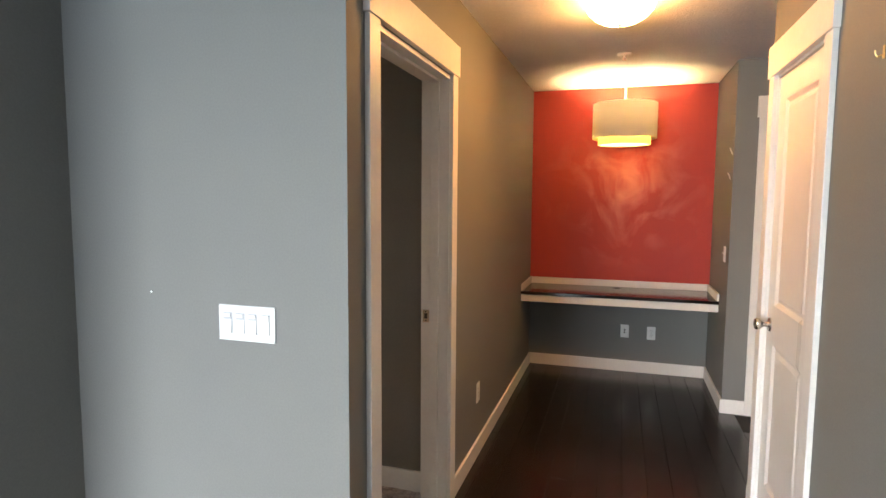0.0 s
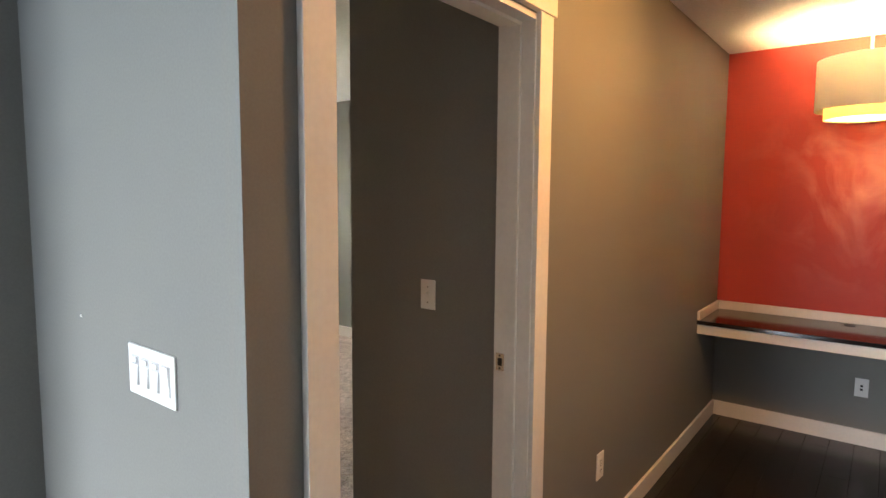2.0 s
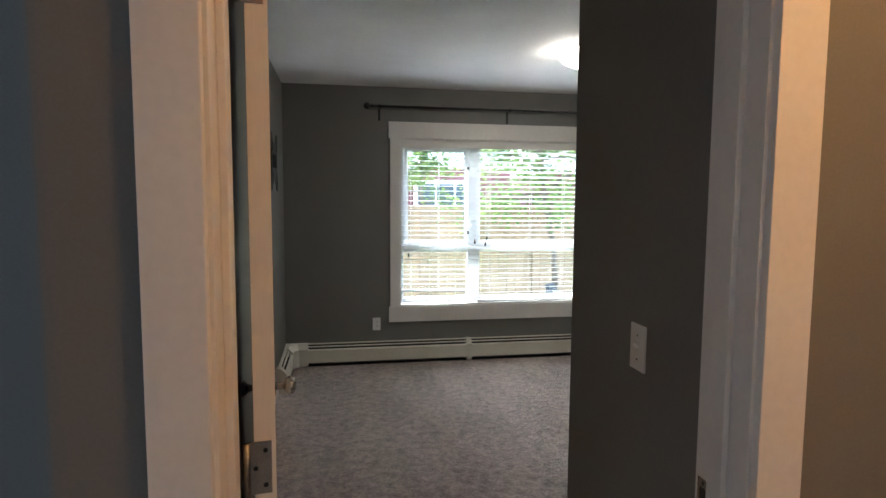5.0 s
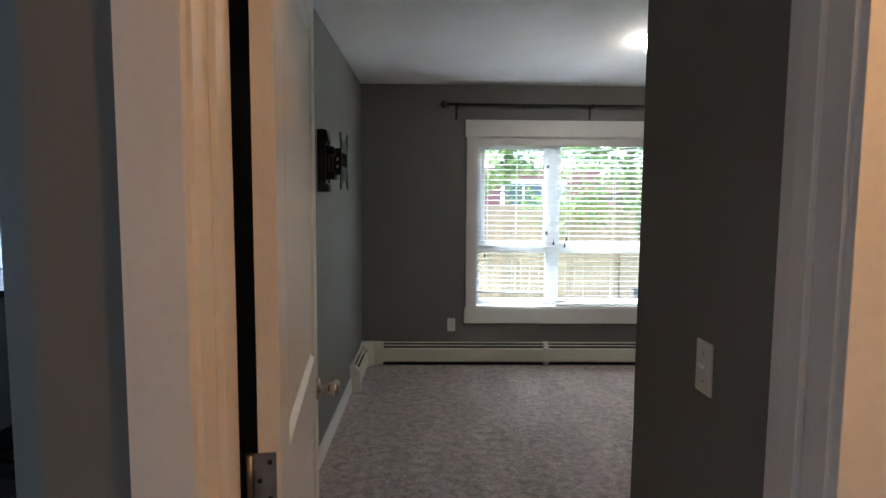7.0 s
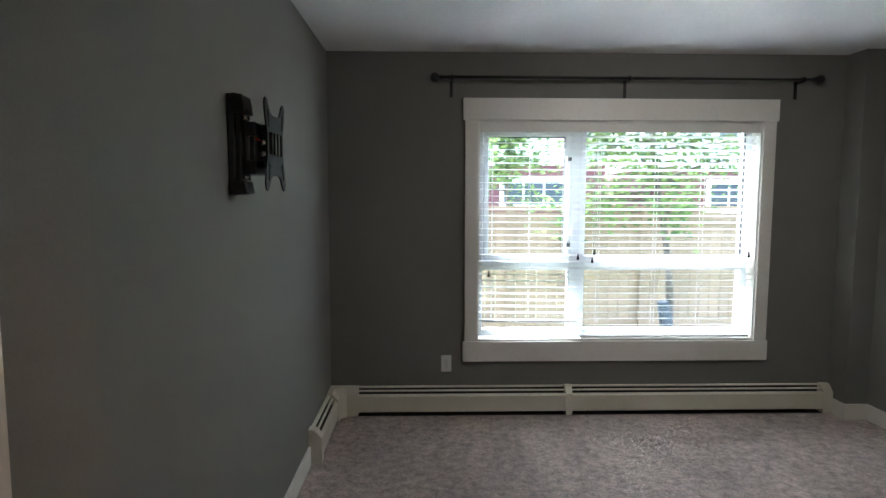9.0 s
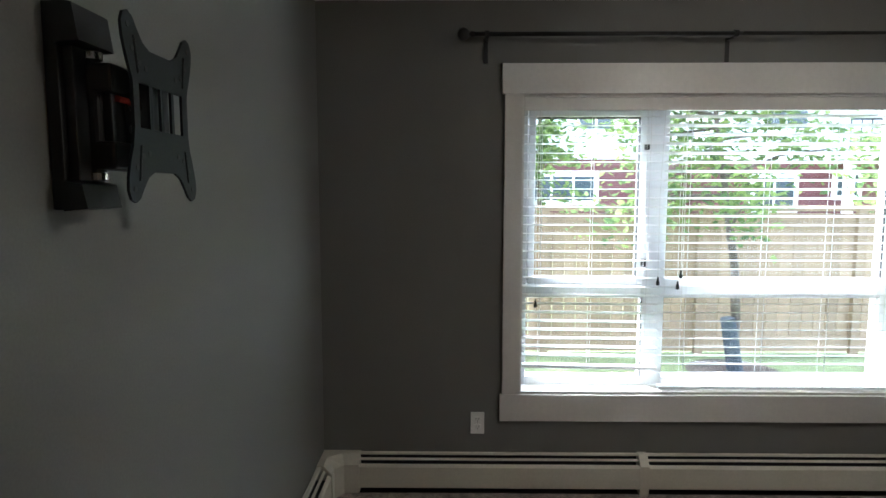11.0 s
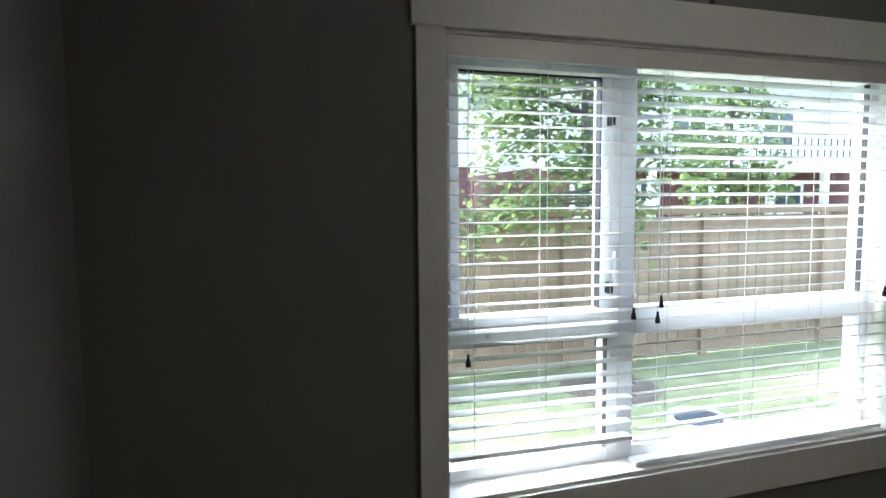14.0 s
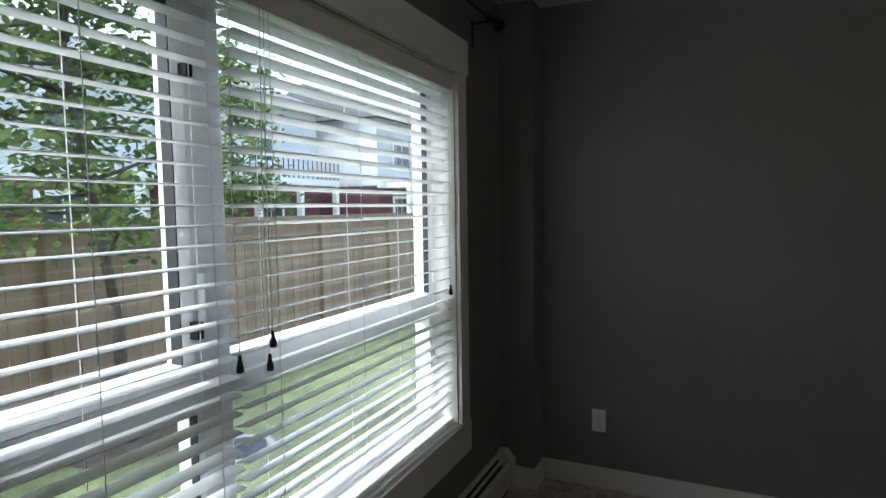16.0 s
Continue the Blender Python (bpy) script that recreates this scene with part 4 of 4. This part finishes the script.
board = box_mesh("board", 0.138, 0.02, 1.70, WOOD)
x = FB0
while x < FB1:
    o = new("board", board)
    o.parent = fence
    o.location = (x - 8, random.uniform(-0.004, 0.004), 0.03 + random.uniform(-0.008, 0.008))
    x += 0.146
post = box_mesh("post", 0.10, 0.06, 1.80, WOOD)
x = FB0 + 0.4
while x < FB1:
    o = new("post", post)
    o.parent = fence
    o.location = (x - 8, -0.045, 0)
    x += 1.9
part("top_rail", bx(FB0, FB1, 9.36, 9.44, 1.30, 1.37, 0.004), WOOD, fence)
part("rail", bx(FB0, FB1, 9.375, 9.389, 1.10, 1.19), WOOD, fence)
part("kickboard", bx(FB0, FB1, 9.375, 9.389, GROUND + 0.02, GROUND + 0.22), WOOD, fence)

setting("mulch_bed", lathe([(0, 0.02), (0.35, 0.015), (0.50, 0.002), (0.51, 0.0)], Matrix.Translation((3.10, 8.6, GROUND)), 30), SOIL, "dark mulch ring round the tree", "mulch")
dr = thing("drain_cover", (3.35, 7.6, GROUND), "dark round drain cover set in the lawn", "drain cover")
m = Matrix.Translation((3.35, 7.6, GROUND))
part("rim", lathe([(0.20, 0.0), (0.24, 0.025), (0.26, 0.025), (0.27, 0.0)], m, 30), CONC, dr)
part("lid", lathe([(0.0, 0.022), (0.20, 0.022), (0.20, 0.0)], m, 30), GUARD, dr)


def tree(base, lean, top, label, leaves, radius, size):
    o = thing("tree", base, label, "tree")
    base = Vector(base)
    tip = base + Vector(lean) + Vector((0, 0, top))
    bm = bmesh.new()
    pts = [base + (tip - base) * k + Vector((0.06 * math.sin(k * 7), 0.05 * math.cos(k * 6), 0)) for k in (0, 0.15, 0.3, 0.5, 0.7, 0.85, 1.0)]
    for i, (a, c) in enumerate(zip(pts, pts[1:])):
        cyl(a, c, 0.055 * (1 - i / 8), 0.055 * (1 - (i + 1) / 8), 10, bm)
    part("trunk", bm, BARK, o, "", True)
    centres = []
    for i in range(34):
        k = random.uniform(0.36, 0.98)
        a = base + (tip - base) * k
        ang = random.uniform(0, 6.28)
        reach = radius * (1.05 - 0.6 * abs(k - 0.55)) * random.uniform(0.5, 1.0)
        e = a + Vector((math.cos(ang) * reach, math.sin(ang) * reach * 0.6, random.uniform(-0.35, 0.45)))
        mid = (a + e) / 2 + Vector((0, 0, 0.08))
        part("limb", cyl(a, mid, 0.018, 0.012, 7, cyl(mid, e, 0.012, 0.004, 6)), BARK, o)
        centres += [(mid, 0.28), (e, 0.34), ((mid + e) / 2, 0.3)]
    v, f = [], []
    for i in range(leaves):
        c, spread = random.choice(centres)
        p = c + Vector((random.gauss(0, spread * 0.6), random.gauss(0, spread * 0.6), random.gauss(0, spread * 0.5)))
        q = Euler((random.uniform(-0.9, 0.9), random.uniform(-0.9, 0.9), random.uniform(0, 6.28))).to_matrix()
        s = size * random.uniform(0.6, 1.25)
        i0 = len(v)
        for lx, ly, lz in ((0, -0.5, 0), (0.3, -0.1, -0.08), (0.22, 0.3, -0.1), (0, 0.6, -0.18), (-0.22, 0.3, -0.1), (-0.3, -0.1, -0.08)):
            v.append(p + q @ Vector((lx, ly, lz)) * s - base)
        f += [(i0, i0 + 1, i0 + 2, i0 + 3), (i0, i0 + 3, i0 + 4, i0 + 5)]
    me = bpy.data.meshes.new("crown")
    me.from_pydata([tuple(p) for p in v], [], f)
    me.materials.append(LEAF)
    c = new("crown", me)
    c.parent = o
    return o


t1 = tree((3.10, 8.6, GROUND), (-0.45, -0.1, 0), 3.9, "young leafy green tree with dark trunk guard on lawn", 6500, 1.5, 0.088)
part("trunk_guard", cyl((3.10, 8.6, GROUND), (2.99, 8.6, 0.16), 0.085, 0.075, 16), GUARD, t1, "dark plastic trunk guard")
tree((7.2, 11.5, GROUND), (0.1, 0, 0), 4.6, "leafy green tree standing behind the fence", 2600, 1.3, 0.13)
tree((1.4, 12.5, GROUND), (0.2, 0, 0), 4.4, "slender leafy tree beyond the yard fence", 2000, 1.1, 0.13)


def house(x0, x1, y, base_h, top_h, roof, label, windows):
    o = thing("house", ((x0 + x1) / 2, y, GROUND), label, "house")
    part("wall", bx(x0, x1, y, y + 8, GROUND, base_h), SIDING, o, "burgundy lap siding")
    part("wall", bx(x0 + 0.02, x1 - 0.02, y + 0.02, y + 7.98, base_h, top_h), PALE, o, "pale upper storey siding")
    z = GROUND + 0.3
    lap = bmesh.new()
    while z < base_h:
        prism([(y - 0.025, z), (y, z + 0.17), (y, z)], "x", x0, x1, lap)
        z += 0.18
    part("lap_boards", lap, SIDING, o)
    part("belt_trim", bx(x0 - 0.05, x1 + 0.05, y - 0.06, y, base_h - 0.12, base_h + 0.16), HTRIM, o)
    part("roof", prism([(y - 0.5, top_h), (y + 4, top_h + roof), (y + 8.5, top_h), (y + 8.5, top_h - 0.15), (y - 0.5, top_h - 0.15)], "x", x0 - 0.4, x1 + 0.4), ROOF, o)
    for a, w, z0, h in windows:
        wn = part("window", bx(a - 0.12, a + w + 0.12, y - 0.07, y - 0.001, z0 - 0.12, z0 + h + 0.12, 0.01), HTRIM, o, "white framed window")
        n = max(1, round(w / 0.75))
        for i in range(n):
            part("pane", bx(a + w * i / n + 0.04, a + w * (i + 1) / n - 0.04, y - 0.085, y - 0.071, z0 + 0.03, z0 + h - 0.03), WGLASS, wn)
    return o


house(-14, 6.3, 22, 2.75, 6.2, 1.8, "burgundy and pale townhouse with white trimmed windows", [(2.62, 2.2, 1.22, 0.86), (-2.0, 1.6, 0.9, 1.1), (-6.5, 1.6, 0.9, 1.1), (1.2, 1.4, 3.6, 1.3), (4.2, 1.2, 3.6, 1.3)])
h2 = house(8.5, 22, 21, 2.6, 6.0, 1.8, "burgundy townhouse with pale upper storey", [(9.6, 1.3, 1.0, 1.0), (12.2, 0.7, 1.4, 0.7), (14.5, 1.4, 1.0, 1.0), (18, 1.4, 1.0, 1.0), (9.8, 1.4, 3.5, 1.3), (13.5, 1.4, 3.5, 1.3), (17.5, 1.4, 3.5, 1.3)])
bl = house(24, 44, 19, 2.6, 6.0, 1.8, "burgundy townhouse row with a balcony", [(25.5, 1.4, 1.0, 1.0), (29, 1.4, 1.0, 1.0), (33, 1.6, 1.0, 1.0), (25.5, 1.6, 3.5, 1.3), (30, 1.6, 3.5, 1.3), (36, 1.6, 3.5, 1.3)])


def porch(o, x0, x1, y, step):
    """White porch roof on posts along a house's front, with a railed deck above it."""
    part("porch_roof", bx(x0, x1, y - 1.5, y - 0.07, 2.48, 2.74, 0.02), HTRIM, o, "white porch roof")
    n = round((x1 - x0) / step)
    for i in range(n + 1):
        a = x0 + 0.12 + (x1 - x0 - 0.24) * i / n
        part("post", bx(a - 0.11, a + 0.11, y - 1.45, y - 1.23, GROUND, 2.48, 0.01), HTRIM, o)
    part("balcony_rail", bx(x0, x1, y - 1.46, y - 1.41, 3.62, 3.68), BLACK, o, "black balcony rail")
    m = round((x1 - x0) / 0.3)
    for i in range(m + 1):
        a = x0 + 0.02 + (x1 - x0 - 0.04) * i / m
        part("baluster", bx(a - 0.015, a + 0.015, y - 1.45, y - 1.42, 2.74, 3.62), BLACK, o)


porch(h2, 11.6, 21.6, 21, 2.5)
porch(bl, 24.6, 36.0, 19, 2.85)

# ---- hall floor planks ----
x0, x1, y0, y1 = -1.6, 3.095, -0.53, 0.963
w, ln = 0.127, 1.22
shared = mesh_of("plank", bx(0.0006, ln - 0.0012, 0.0006, w - 0.0012, -0.012, 0.0, 0.0012), PLANK)
r = 0
y = y1 - w
while y > -2.3:
    x = -5.9 - (r * 0.43) % ln
    while x < x1:
        if y > -0.7 or 0.93 < x + ln / 2 < 2.3:
            if x > -2.6:
                o = new("plank", shared)
                o.parent = floor
                o.location = (x, y, FH)
                if x + ln > x1:
                    o.scale.x = (x1 - x) / ln
        x += ln
    r += 1
    y -= w
setting("floor_living", bx(-6.2, -2.7, -0.53, 0.963, FH - 0.011, FH - 0.001), PLANK, "dark stained living room floor", "floor")
